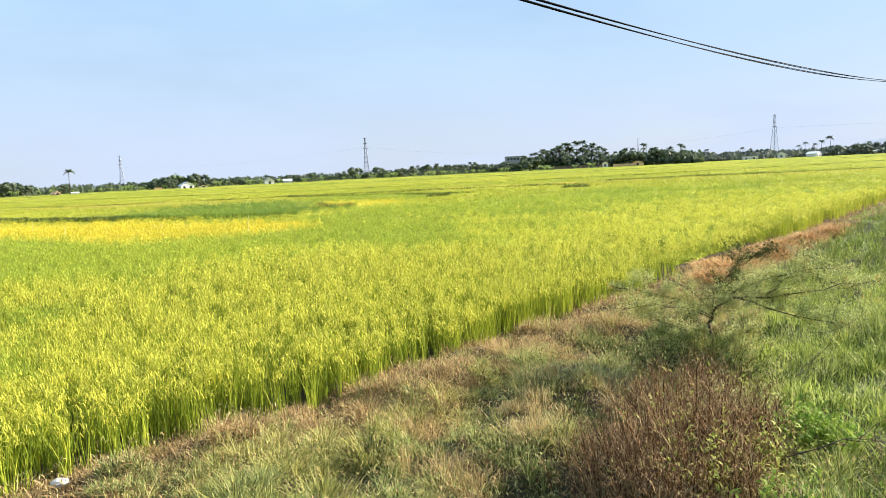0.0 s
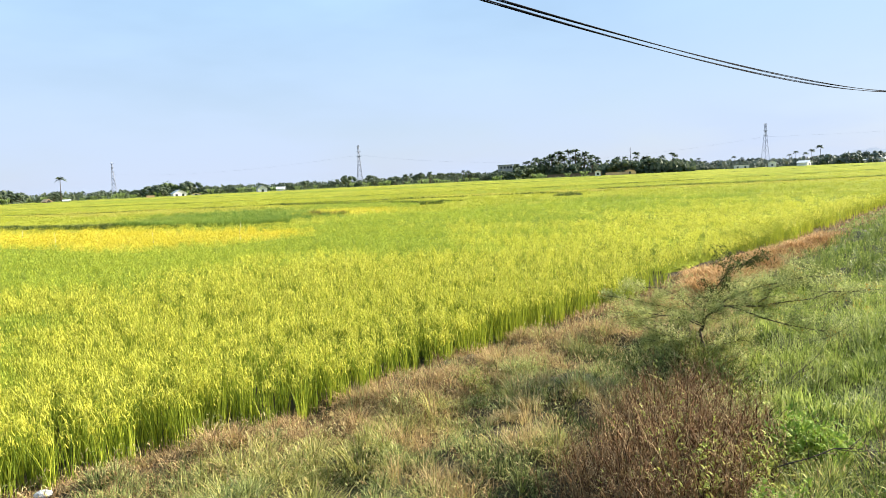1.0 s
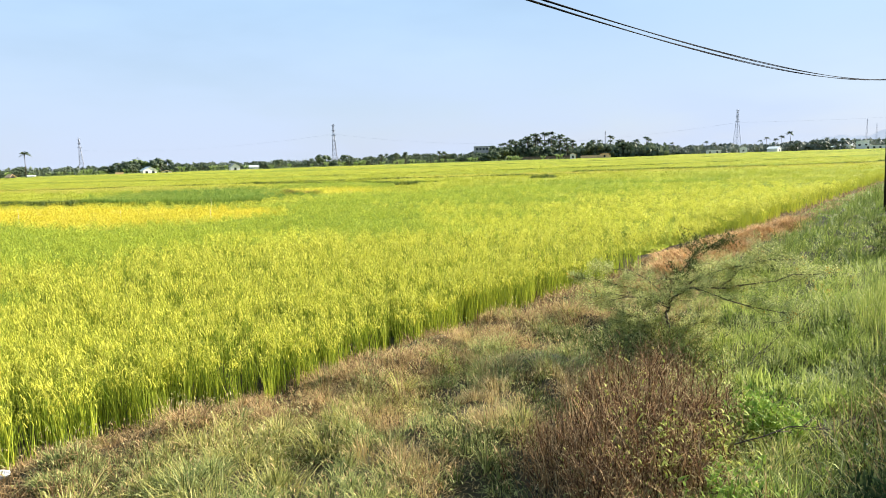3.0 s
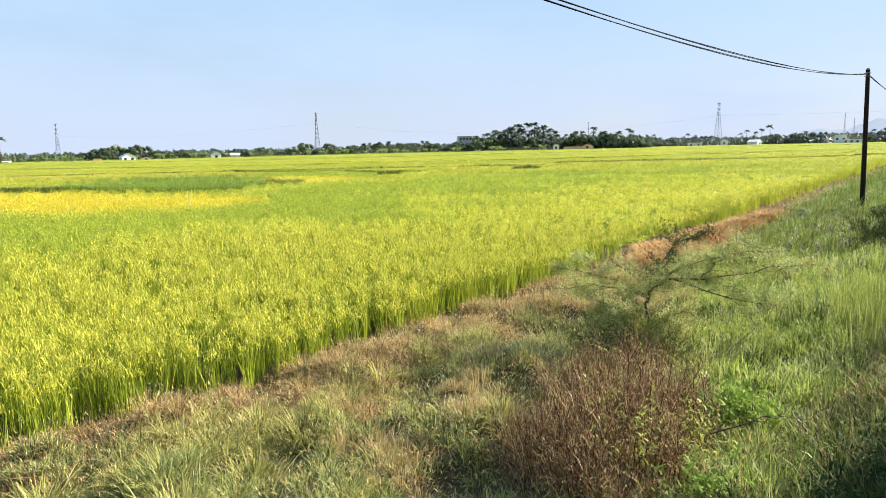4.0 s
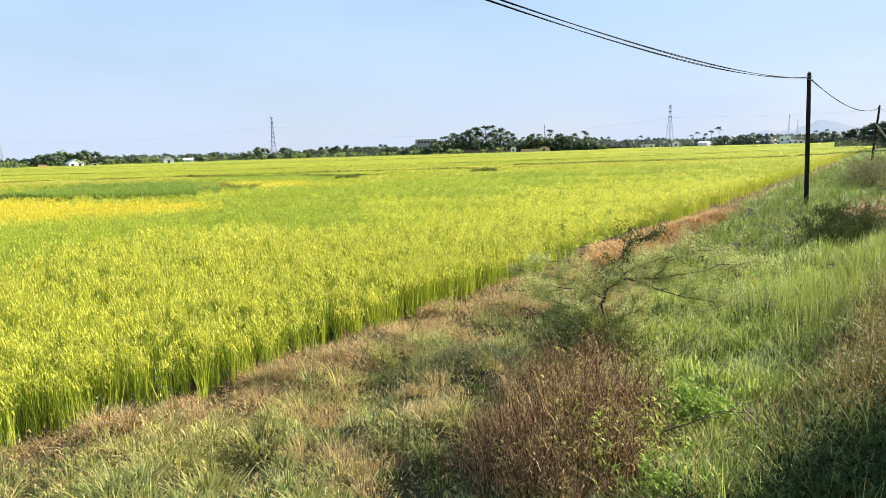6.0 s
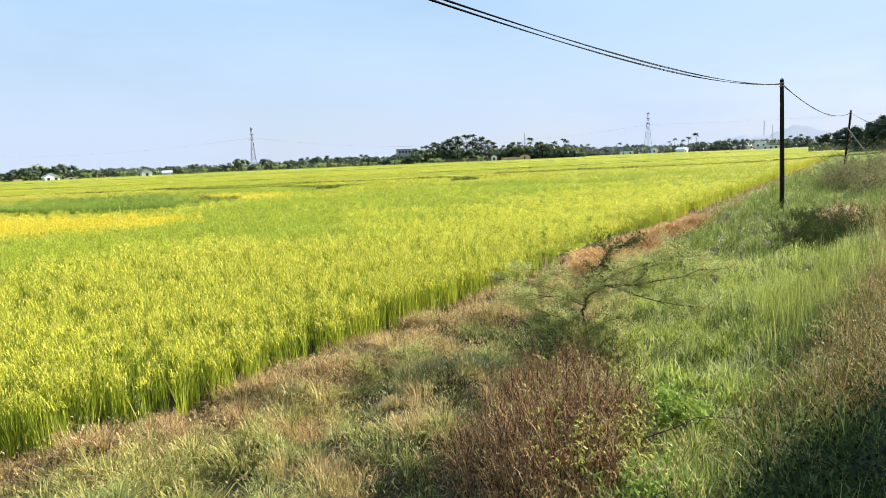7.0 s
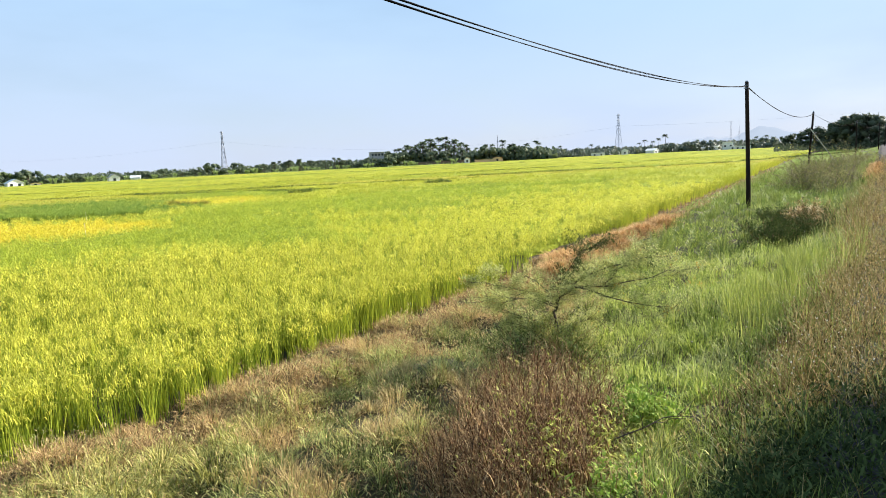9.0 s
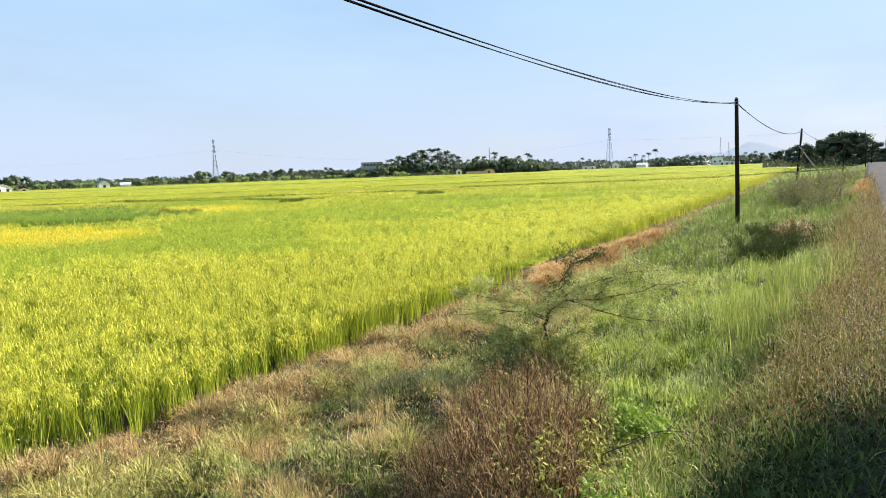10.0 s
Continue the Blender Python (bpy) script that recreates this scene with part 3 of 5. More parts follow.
# low grassy bunds between the plots
def bund(points, height, width, mats, label, count=1400):
    count *= 3
    heap = Heap()
    pts = np.array(points, float)
    seg = rng.integers(0, len(pts) - 1, count)
    f = rng.random(count)
    c = pts[seg] + (pts[seg + 1] - pts[seg]) * f[:, None] + rng.normal(0, width * 0.4, (count, 2))
    d = np.hypot(c[:, 0], c[:, 1])
    base = np.stack([c[:, 0], c[:, 1], np.full(count, 0.35)], 1)
    az = rng.uniform(0, 6.283, count)
    heap.add(ribbons(base, height * (0.3 + 0.5 * rng.random(count) + 0.6 * wave(c[:, 0], c[:, 1], 9, 23)), az, 0.5 * rng.random(count), 0.0010 * d, az + 1.57, 2), 0)
    return heap.build("field_bund", mats, label, "bund")


# dark blades stand in for the shaded front of the taller rice
bund([(-25, 46.4), (-15.8, 41.9), (-11.0, 42.1)], 0.50, 0.30, [M_YOUNG], "tall rice edge along a bund, dark green for its shaded side", 900)
bund([(-39.6, 53.4), (-31.3, 49.5), (-24.1, 46.1)], 0.40, 0.45, [M_WEEDY, M_TANPLOT], "tired olive grass along a low field bund", 700)
bund([(-12.6, 55.5), (-10.8, 53.2), (-9.0, 52.4)], 0.42, 0.4, [M_BUNDBROWN], "clump of dark brown weeds beside golden rice", 120)
bund([(-23.5, 85.9), (-15.5, 79.7), (-8.0, 75.5), (-3.8, 69.6), (0.5, 69.0)], 0.30, 0.3, [M_WEEDY], "rough dark grass along a field bund", 700)
bund([(-3.6, 64.0), (-1.4, 64.5)], 0.55, 0.4, [M_WEEDY], "small dark tuft of weeds in the rice", 80)
bund([(10.6, 69.6), (13.2, 69.8)], 0.55, 0.5, [M_WEEDY], "tuft of dark weeds in the rice", 140)
bund([(-120, 150), (-40, 120), (30, 118), (90, 140)], 0.30, 0.5, [M_WEEDY], "distant weedy field bund", 1500)
bund([(20, 92), (60, 90), (110, 120), (150, 180)], 0.30, 0.4, [M_WEEDY], "dark weedy bund between far plots", 1400)
bund([(-160, 230), (-60, 200), (40, 210), (180, 250)], 0.36, 0.8, [M_WEEDY], "far dark line of a field bund", 1500)
bund([(-90, 105), (-50, 84), (-20, 88), (20, 82)], 0.30, 0.5, [M_WEEDY], "low dark bund behind the tan plot", 1300)

# ---- verge ----
def grass(heap, x, y, s, h0, h1, lean0, lean1, width, slot, clump=0.0, per=1, segs=3, swell=None):
    n = len(x)
    if clump:
        x, y, s = np.repeat(x, per), np.repeat(y, per), np.repeat(s, per)
        ox, oy = rng.normal(0, clump, n * per), rng.normal(0, clump, n * per)
        x, y = x + ox * np.sqrt(s), y + oy * np.sqrt(s)
        big = np.repeat(rng.uniform(0.6, 1.25, n) if swell is None else swell, per)
        n = n * per
        outward = np.arctan2(oy, ox)
    else:
        big = np.ones(n)
    u, v = to_uv(x, y)
    base = np.stack([x, y, ground_z(u, v) - 0.02], 1)
    az = outward + rng.normal(0, 0.7, n) if clump else rng.uniform(0, 6.283, n)
    h = (h0 + (h1 - h0) * rng.random(n)) * big * s ** 0.3
    lean = lean0 + (lean1 - lean0) * rng.random(n)
    heap.add(ribbons(base, h, az, lean, width * s ** 0.85 * (0.7 + 0.6 * rng.random(n)), az + 1.57 + rng.normal(0, 0.5, n), segs), slot)


def cushions(heap, x, y, size, slot, per, width, stiff=0.4):
    """Domed tufts: blades from a tight root that arch outward on all sides."""
    n = len(x)
    if not n:
        return
    size = np.repeat(size, per)
    a, r = rng.uniform(0, 6.283, n * per), np.sqrt(rng.random(n * per))
    bx = np.repeat(x, per) + r * np.cos(a) * size * 0.40
    by = np.repeat(y, per) + r * np.sin(a) * size * 0.40
    u, v = to_uv(bx, by)
    base = np.stack([bx, by, ground_z(u, v) - 0.02], 1)
    az = a + rng.normal(0, 0.55, n * per)
    lean = np.clip(0.08 + r * (1.5 - stiff) + rng.normal(0, 0.18, n * per), 0.02, 1.6)
    h = size * (0.50 + 0.55 * rng.random(n * per)) * (1.15 - 0.4 * r)
    heap.add(ribbons(base, h, az, lean, width * (0.6 + 0.8 * rng.random(n * per)), az + 1.57 + rng.normal(0, 0.5, n * per), 3, droop=0.12), slot)


def pick(x, y, s, mask):
    return x[mask], y[mask], s[mask]


def green_line(u):
    """How far left of the road the lush green grass reaches."""
    return np.interp(u, [-20, 3.5, 4.8, 5.8, 8, 13, 18, 26, 40, 60, 100], [0.6, 0.75, 1.3, 1.9, 3.1, 4.7, 5.3, 6.4, 7.4, 8.5, 10.4])


# dead, cut straw along the foot of the rice
heap = Heap()
x, y, s = fan(1150, 6, 8, 90, -52, 52)
u, v = to_uv(x, y)
e = field_edge(u)
near_edge = (v > e - 1.25 - 0.5 * wave(x, y, 3, 31)) & (v < e + 0.3)
x, y, s = pick(x, y, s, near_edge)
grass(heap, x, y, s, 0.06, 0.22, 0.5, 1.7, 0.008, 0, segs=2)
x, y = strew(120, -12, 2, 5.6, 7.1)
grass(heap, x, y, np.full(len(x), 2.0), 0.07, 0.20, 0.5, 1.7, 0.008, 0)
heap.build("straw_strip", [M_STRAW], "flattened tan straw along the foot of the rice", "straw")

# tired thatch between straw and bank
heap = Heap()
x, y, s = fan(620, 3.5, 8, 26, -52, 52)
u, v = to_uv(x, y)
mixed = (v > green_line(u) - 0.2) & (v < field_edge(u) - 0.7)
x, y, s = pick(x, y, s, mixed)
w1 = wave(x, y, 1.1, 41)
grass(heap, *pick(x, y, s, w1 > 0.62), 0.05, 0.15, 0.3, 1.3, 0.006, 5, segs=2)
grass(heap, *pick(x, y, s, w1 <= 0.45), 0.05, 0.14, 0.5, 1.6, 0.006, 4, segs=2)
# domed tufts over it, each kind in its own drifts: olive, dry, bluish, deep green, russet, greyish
x, y, s = fan(26, 3.5, 9.5, 26, -52, 46)
u, v = to_uv(x, y)
x, y, s = pick(x, y, s, (v > green_line(u) - 0.1) & (v < field_edge(u) - 0.12) & (np.hypot((u - 4.75) / 1.0, (v - 2.65) / 0.8) > 0.9) & (np.hypot(u - 1.1, v - 6.5) > 0.42))
u, v = to_uv(x, y)
drift = np.clip(wave(x, y, 1.7, 43) + rng.normal(0, 0.08, len(x)), 0, 0.999)
kind = np.array([3, 5, 2, 0, 1, 4])[(drift * 6).astype(int)]
kind[(field_edge(u) - v < 1.3) & (rng.random(len(x)) < 0.75)] = 4
s = np.where(field_edge(u) - v < 0.45, s * 0.8, s)
drifts = {0: [(2.8, 5.8, 0.6), (3.6, 5.6, 0.6), (2.9, 5.3, 0.45), (4.85, 5.3, 0.4), (4.6, 4.2, 0.35)],
          2: [(6.85, 4.7, 0.6), (4.15, 4.45, 0.45), (1.75, 6.05, 0.5), (2.2, 4.9, 0.5), (3.0, 4.3, 0.4)],
          3: [(5.7, 3.7, 0.55), (4.2, 3.55, 0.45), (5.8, 5.6, 0.3), (8.8, 4.6, 0.7), (7.9, 4.3, 0.5)],
          1: [(3.75, 4.05, 0.4), (5.3, 4.4, 0.45), (6.2, 4.9, 0.3), (4.9, 3.9, 0.3)],
          4: [(4.4, 4.95, 0.35), (5.5, 5.9, 0.5), (7.6, 5.4, 0.6), (9.5, 5.6, 0.8), (3.8, 6.3, 0.4), (12.0, 5.6, 1.2)]}
for k, spots in drifts.items():
    for cu_, cv_, r_ in spots:
        kind[np.hypot(u - cu_, v - cv_) < r_ * (0.8 + 0.4 * rng.random(len(u)))] = k
size = (0.15 + 0.24 * wave(x, y, 1.3, 44) * rng.uniform(0.6, 1.2, len(x))) * s ** 0.5
for k, (per, wide, stiff) in enumerate(((75, 0.0072, 0.2), (100, 0.0046, 0.75), (100, 0.0050, 0.6), (100, 0.0048, 0.5), (90, 0.0050, 0.1), (95, 0.0050, 0.4))):
    for lo, hi in ((0, 1.25), (1.25, 9)):
        sel = (kind == k) & (s >= lo) & (s < hi)
        cushions(heap, x[sel], y[sel], size[sel], k, per if lo == 0 else per // 2, wide * (1.0 if lo == 0 else 1.7), stiff)
x, y = strew(170, -9, 4.0, 0.25, 6.2)
near = np.degrees(np.arctan2(x, y))
x, y = x[(near < -44) | (np.hypot(x, y) < 4.2)], y[(near < -44) | (np.hypot(x, y) < 4.2)]
w1 = wave(x, y, 1.2, 43)
ones = np.ones(len(x))
grass(heap, *pick(x, y, ones, w1 > 0.5), 0.10, 0.32, 0.3, 1.5, 0.010, 5, segs=2)
grass(heap, *pick(x, y, ones, w1 <= 0.5), 0.10, 0.30, 0.3, 1.5, 0.010, 0, segs=2)
heap.build("verge_grass", [M_OLIVEGRASS, M_DRY, M_BLUEGREEN, M_DARKTUFT, M_RUSSET, M_GREY], "domed tufts of olive, bluish green and dry brown grass", "grass")

# lush green grass along the bank
heap = Heap()
x, y, s = fan(900, 3.2, 9.5, 110, 0, 58)
u, v = to_uv(x, y)
lush = (v > 0.35) & (v < np.minimum(green_line(u) + 0.3 * wave(x, y, 1.5, 51), field_edge(u) - 0.5))
x, y, s = pick(x, y, s, lush)
u, v = to_uv(x, y)
beyond = u > 14 + 3 * wave(x, y, 4, 52)
for slot, sel in ((0, ~beyond), (1, beyond)):
    grass(heap, *pick(x, y, s, sel), 0.07, 0.20, 0.2, 1.3, 0.0055, slot, segs=2)
x, y, s = fan(24, 3.6, 11, 70, 0, 58)
u, v = to_uv(x, y)
x, y, s = pick(x, y, s, (v > 0.45) & (v < green_line(u) + 0.2) & (wave(x, y, 0.8, 59) > 0.36))
u, v = to_uv(x, y)
beyond = u > 14 + 3 * wave(x, y, 4, 52)
size = (0.20 + 0.26 * wave(x, y, 1.0, 60) * rng.uniform(0.6, 1.2, len(x))) * s ** 0.6
tone = wave(x, y, 1.4, 62) + rng.normal(0, 0.1, len(x))
for slot, sel in ((0, ~beyond & (tone > 0.34)), (2, ~beyond & (tone <= 0.34)), (1, beyond)):
    cushions(heap, x[sel], y[sel], size[sel], slot, 52 if slot != 1 else 40, 0.0066 * (1 if slot != 1 else 1.9), 0.8)
heap.build("bank_grass", [M_GREEN, M_MEADOW, M_BLUEGREEN], "lush fresh green grass on the road bank", "grass")

# small leaves and broken bits scattered through the grass
heap = Heap()
x, y, s = fan(420, 3.6, 8.5, 24, -46, 52)
u, v = to_uv(x, y)
x, y, s = pick(x, y, s, (v > 0.5) & (v < field_edge(u) - 0.2))
u, v = to_uv(x, y)
fresh = v < green_line(u) + rng.normal(0, 0.3, len(x))
mixed = rng.random(len(x))
base = np.stack([x, y, ground_z(u, v) + (0.04 + 0.24 * rng.random(len(x))) * (0.4 + 0.9 * wave(x, y, 1.0, 66))], 1)
az = rng.uniform(0, 6.283, len(x))
for slot, sel in ((0, fresh & (mixed < 0.8)), (1, fresh & (mixed >= 0.8)), (2, ~fresh & (mixed < 0.35)), (3, ~fresh & (mixed >= 0.35) & (mixed < 0.7)), (4, ~fresh & (mixed >= 0.7))):
    n = sel.sum()
    heap.add(ribbons(base[sel], (0.02 + 0.035 * rng.random(n)) * s[sel] ** 0.7, az[sel], 0.4 + 1.2 * rng.random(n), 0.010 * s[sel] ** 0.7, az[sel] + 1.57 + rng.normal(0, 0.6, n), 2, belly=0.8), slot)
heap.build("small_weeds", [M_GREEN, M_YELLOWLEAF, M_FEATHER, M_DRY, M_RUSSET], "small weed leaves and dry bits through the verge", "weeds")

# closed sward of the farther bank
def sward_mat():
    m, nodes, links, p = node_mat("bank_sward")
    n = noise_of(nodes, links, 1.1, 5.0)
    r = ramp_of(nodes, [(0.07, 0.10, 0.025), (0.13, 0.185, 0.036), (0.19, 0.245, 0.05), (0.19, 0.18, 0.06)], 0.3, 0.72)
    links.new(n.outputs["Fac"], r.inputs[0])
    links.new(r.outputs[0], p.inputs["Base Color"])
    p.inputs["Roughness"].default_value, p.inputs["Specular IOR Level"].default_value = 0.95, 0.03
    b = nodes.new("ShaderNodeBump")
    b.inputs["Strength"].default_value, b.inputs["Distance"].default_value = 1.0, 0.2
    fine = noise_of(nodes, links, 6.0, 4.0)
    links.new(fine.outputs["Fac"], b.inputs["Height"])
    links.new(b.outputs[0], p.inputs["Normal"])
    return m


su = np.geomspace(26, 420, 90)
sf = np.linspace(0, 1, 14)
SU, SF = np.meshgrid(su, sf, indexing="ij")
SV = 0.35 + SF * (field_edge(SU) - 0.3 - 0.35)
sx, sy = place(SU, SV)
sz = ground_z(SU, SV) + 0.10 * np.clip((SU - 26) / 8, 0, 1) + 0.10 * (wave(sx, sy, 3.0, 81) - 0.5) * np.clip((SU - 26) / 8, 0, 1) - 0.05
k0 = (np.repeat(np.arange(len(su) - 1), 13) * 14 + np.tile(np.arange(13), len(su) - 1))
sward = new("bank_sward", mesh_data("bank_sward", np.stack([sx, sy, sz], -1).reshape(-1, 3), np.stack([k0, k0 + 14, k0 + 15, k0 + 1], 1), smooth=True))
sward.data.materials.append(sward_mat())
tagged(sward, "rough green grass along the far bank", "grass", kind="stuff")

# tall pale grass on the shoulder of the bank
heap = Heap()
x, y = strew(46, 7.4, 19, 0.0, 2.4)
u, v = to_uv(x, y)
ok = np.hypot((u - 10.6) / 4.0, (v - 1.15) / 1.05) < 0.25 + 0.9 * wave(x, y, 1.0, 53) * rng.uniform(0.7, 1.2, len(x))
x, y = x[ok], y[ok]
grass(heap, x, y, np.full(len(x), 1.1), 0.22, 0.62, 0.05, 0.60, 0.0052, 0, 0.07, 16, 3)
heap.build("tall_grass", [M_TALL], "tall pale green grass standing on the bank", "grass")

# dry seeding weeds on the road's edge
heap = Heap()
x, y, s = fan(620, 2.6, 8, 60, 25, 60)
u, v = to_uv(x, y)
reach = np.interp(u, [4, 5, 8, 11, 14, 17, 22, 26, 32, 60], [0.9, 0.95, 0.65, 0.4, 0.6, 1.2, 1.2, 0.4, 0.1, 0.1])
edge = (wave(x, y, 0.7, 64) + 0.5 * wave(x, y, 2.4, 65) + 0.6 * (v < 0.15) > 0.58) & (v > -0.45 - 0.4 * (u < 13)) & (v < reach * (0.35 + 0.75 * wave(x, y, 1.1, 55))) & (u > 4.0 + 0.8 * wave(x, y, 0.8, 58))
x, y, s = pick(x, y, s, edge)
u, v = to_uv(x, y)
tall = 0.25 + 0.95 * wave(x, y, 0.8, 56)
grass(heap, x, y, s, 0.15, 0.5, 0.1, 1.0, 0.0042, 0)
heads = np.stack([x, y, np.maximum(ground_z(u, v), 1.0 * (v < 0.2)) + rng.uniform(0.05, 0.55, len(x)) * tall], 1)
heads = np.repeat(heads, 6, 0) + rng.normal(0, 0.08, (6 * len(x), 3))
az = rng.uniform(0, 6.283, len(heads))
heap.add(ribbons(heads, 0.010 + 0.024 * rng.random(len(heads)), az, 0.2 + 1.2 * rng.random(len(az)), 0.0075 * np.repeat(s, 6) ** 0.8, az + 1.57, 2, belly=0.8), 0)
tips = heads[::40] + np.array([0, 0, 0.05])
az = rng.uniform(0, 6.283, len(tips))
heap.add(ribbons(tips, 0.013 + 0 * az, az, 0.9 + 0 * az, 0.011, az + 1.57, 2, belly=0.8), 2)
# green and dry tufts between the weeds
xt, yt, st = fan(24, 3.0, 9, 40, 25, 60)
ut, vt = to_uv(xt, yt)
xt, yt, st = pick(xt, yt, st, (vt > -0.9 + 0.03 * ut) & (vt < 1.1) & (ut > 3.0))
hue = rng.random(len(xt))
for slot, lo, hi in ((3, 0.0, 0.45), (4, 0.45, 0.75), (0, 0.75, 1.0)):
    sel = (hue >= lo) & (hue < hi)
    cushions(heap, xt[sel], yt[sel], rng.uniform(0.2, 0.5, sel.sum()) * st[sel] ** 0.4, slot, 46, 0.0062, 0.8)
# broad leaves low on the bank, coloured dark to deepen the cast shade
x, y, s = fan(800, 2.6, 8, 14, 22, 66)
u, v = to_uv(x, y)
x, y, s = pick(x, y, s, (v > -0.85) & (v < 1.0) & (u < 5.0 - 1.5 * v + 0.4 * wave(x, y, 0.9, 57)))
u, v = to_uv(x, y)
low = np.stack([x, y, ground_z(u, v)], 1)
low = np.repeat(low, 5, 0)
low += np.stack([*rng.normal(0, 0.05, (2, len(low))), rng.uniform(0.0, 0.30, len(low)) * (0.4 + 0.6 * np.repeat(wave(x, y, 0.5, 54), 5))], 1)
az = rng.uniform(0, 6.283, len(low))
heap.add(ribbons(low, 0.025 + 0.035 * rng.random(len(low)), az, 0.5 + 1.2 * rng.random(len(low)), 0.015, az + 1.57, 2, belly=0.8), 1)
grass(heap, x[::5], y[::5], s[::5], 0.15, 0.40, 0.1, 0.8, 0.004, 0)
heap.build("roadside_weeds", [M_SEED, M_SHADELEAF, M_FLOWER, M_MEADOW, M_DARKTUFT], "brown seeding weeds and shade-dark leaves on the bank", "weeds")


# ---- shrubs ----
def limb(bm, p, d, length, r0, r1, bend, steps=5, sides=5):
    pts, p, d = [Vector(p)], Vector(p), Vector(d).normalized()
    for _ in range(steps):
        d = (d + Vector(rng.normal(0, bend, 3))).normalized()
        p = p + d * (length / steps)
        pts.append(p.copy())
    tube(bm, pts, [r0 + (r1 - r0) * i / steps for i in range(steps + 1)], sides)
    return pts


def leaves_at(heap, centres, size, slot, spread, per, flat=0.6):
    """Small pointed leaves round given points."""
    c = np.repeat(np.array([tuple(p) for p in centres]), per, 0)
    c = c + rng.normal(0, spread, c.shape)
    az = rng.uniform(0, 6.283, len(c))
    heap.add(ribbons(c, size * (0.6 + 0.8 * rng.random(len(c))), az, flat + 0.9 * rng.random(len(c)), size * 0.5, az + 1.57, 2, belly=0.8), slot)


def stand(name, label, category, u, v, group=""):
    x, y = place(u, v)
    ob = new(name)
    ob.location = (x, y, float(ground_z(np.array([u]), np.array([v]))[0]))
    return tagged(ob, label, category, group)


def crown(heap, name, mats, parent, label=""):
    """Turns a heap into one part under a thing."""
    ob = heap.build(name, mats, label, "", kind="stuff")
    ob.parent = parent
    return ob


def thorn_shrub():
    """A low spreading thorny shrub with bare dark branches and feathery leaves."""
    shrub = stand("thorn_shrub", "sprawling thorny shrub with dark branches and feathery leaves", "shrub", 7.87, 3.43)
    right, ahead = Vector((0.94, -0.34, 0)), Vector((0.34, 0.94, 0))
    # arms: points as across, ahead, up
    arms = [
        [(0, 0, 0), (0.05, 0, 0.25), (0.3, 0, 0.40), (0.75, 0, 0.40), (1.2, 0, 0.48), (1.7, 0.1, 0.60), (2.1, 0.1, 0.64)],
        [(0.1, 0, 0.28), (0.4, 0.1, 0.50), (0.8, 0.15, 0.66), (1.25, 0.2, 0.78), (1.55, 0.2, 0.84)],
        [(0, 0, 0.1), (-0.35, 0, 0.33), (-0.7, 0.1, 0.42), (-1.15, 0.1, 0.48)],
        [(0, 0, 0.2), (-0.25, 0.2, 0.46), (-0.5, 0.3, 0.60), (-0.85, 0.35, 0.64)],
        [(0.3, 0, 0.38), (0.8, -0.3, 0.30), (1.3, -0.4, 0.18), (1.6, -0.5, 0.12)],
        [(0, 0, 0.15), (0.1, 0.4, 0.45), (0.35, 0.8, 0.55), (0.6, 1.1, 0.60)],
        [(0, 0, 0.1), (-0.3, -0.3, 0.30), (-0.6, -0.5, 0.36), (-0.8, -0.7, 0.35)],
        [(0.75, 0, 0.40), (0.95, 0.1, 0.62), (1.1, 0.15, 0.75)],
        [(-0.35, 0, 0.33), (-0.55, 0.2, 0.2), (-0.9, 0.3, 0.18)],
        [(0, 0, -0.2), (-0.4, 0.1, -0.1), (-0.75, 0.2, 0.05)],
        [(0, 0, -0.35), (0.3, 0.2, -0.2), (0.6, 0.1, -0.12)],
        [(0, 0, -0.3), (-0.25, -0.2, -0.2), (-0.5, -0.1, -0.15)],
    ]
    SIZE, LIFT = 0.78, 0.62
    crest = [(0.1, 0.1, 0.25), (0.18, 0.5, 0.52), (0.34, 0.9, 0.72), (0.55, 1.2, 0.82), (0.78, 1.4, 0.88)]
    bm = bmesh.new()
    tube(bm, [(0, 0, -0.1), (0.03, 0.02, 0.4), (-0.02, 0.03, LIFT), (0.02, 0, LIFT + 0.1)], [0.024, 0.020, 0.017, 0.014], 7)
    part("trunk", bm, M_BARK, shrub)
    heap = Heap()
    tips, ends, dark = [], [], []
    for k, arm in enumerate(arms + [crest]):
        bm = bmesh.new()
        pts = []
        for a, b in zip(arm, arm[1:]):
            for f in (0, 0.5):
                q = Vector(a).lerp(Vector(b), f) + Vector(rng.normal(0, 0.016, 3))
                pts.append((right * q.x * (1.10 if q.x > 0 else 1.35) + ahead * q.y + Vector((0, 0, q.z * 1.12))) * SIZE + Vector((0, 0, LIFT)))
        q = arm[-1]
        pts.append((right * q[0] * (1.10 if q[0] > 0 else 1.35) + ahead * q[1] + Vector((0, 0, q[2] * 1.12))) * SIZE + Vector((0, 0, LIFT)))
        n = len(pts)
        tube(bm, pts, [(0.014 if k == 0 else 0.009) * (1 - 0.7 * i / (n - 1)) for i in range(n)], 6)
        ends.append(pts[-1])
        for p in pts[1:]:
            for _ in range(3):
                d = Vector(rng.normal(0, 1.0, 3)) + right * (0.5 if p.dot(right) > 0 else -0.5)
                d.z = d.z * 0.5 + 0.18
                twig = limb(bm, p, d, (0.15 + 0.3 * rng.random()) * SIZE, 0.0035, 0.0015, 0.2, 4, 4)[1:]
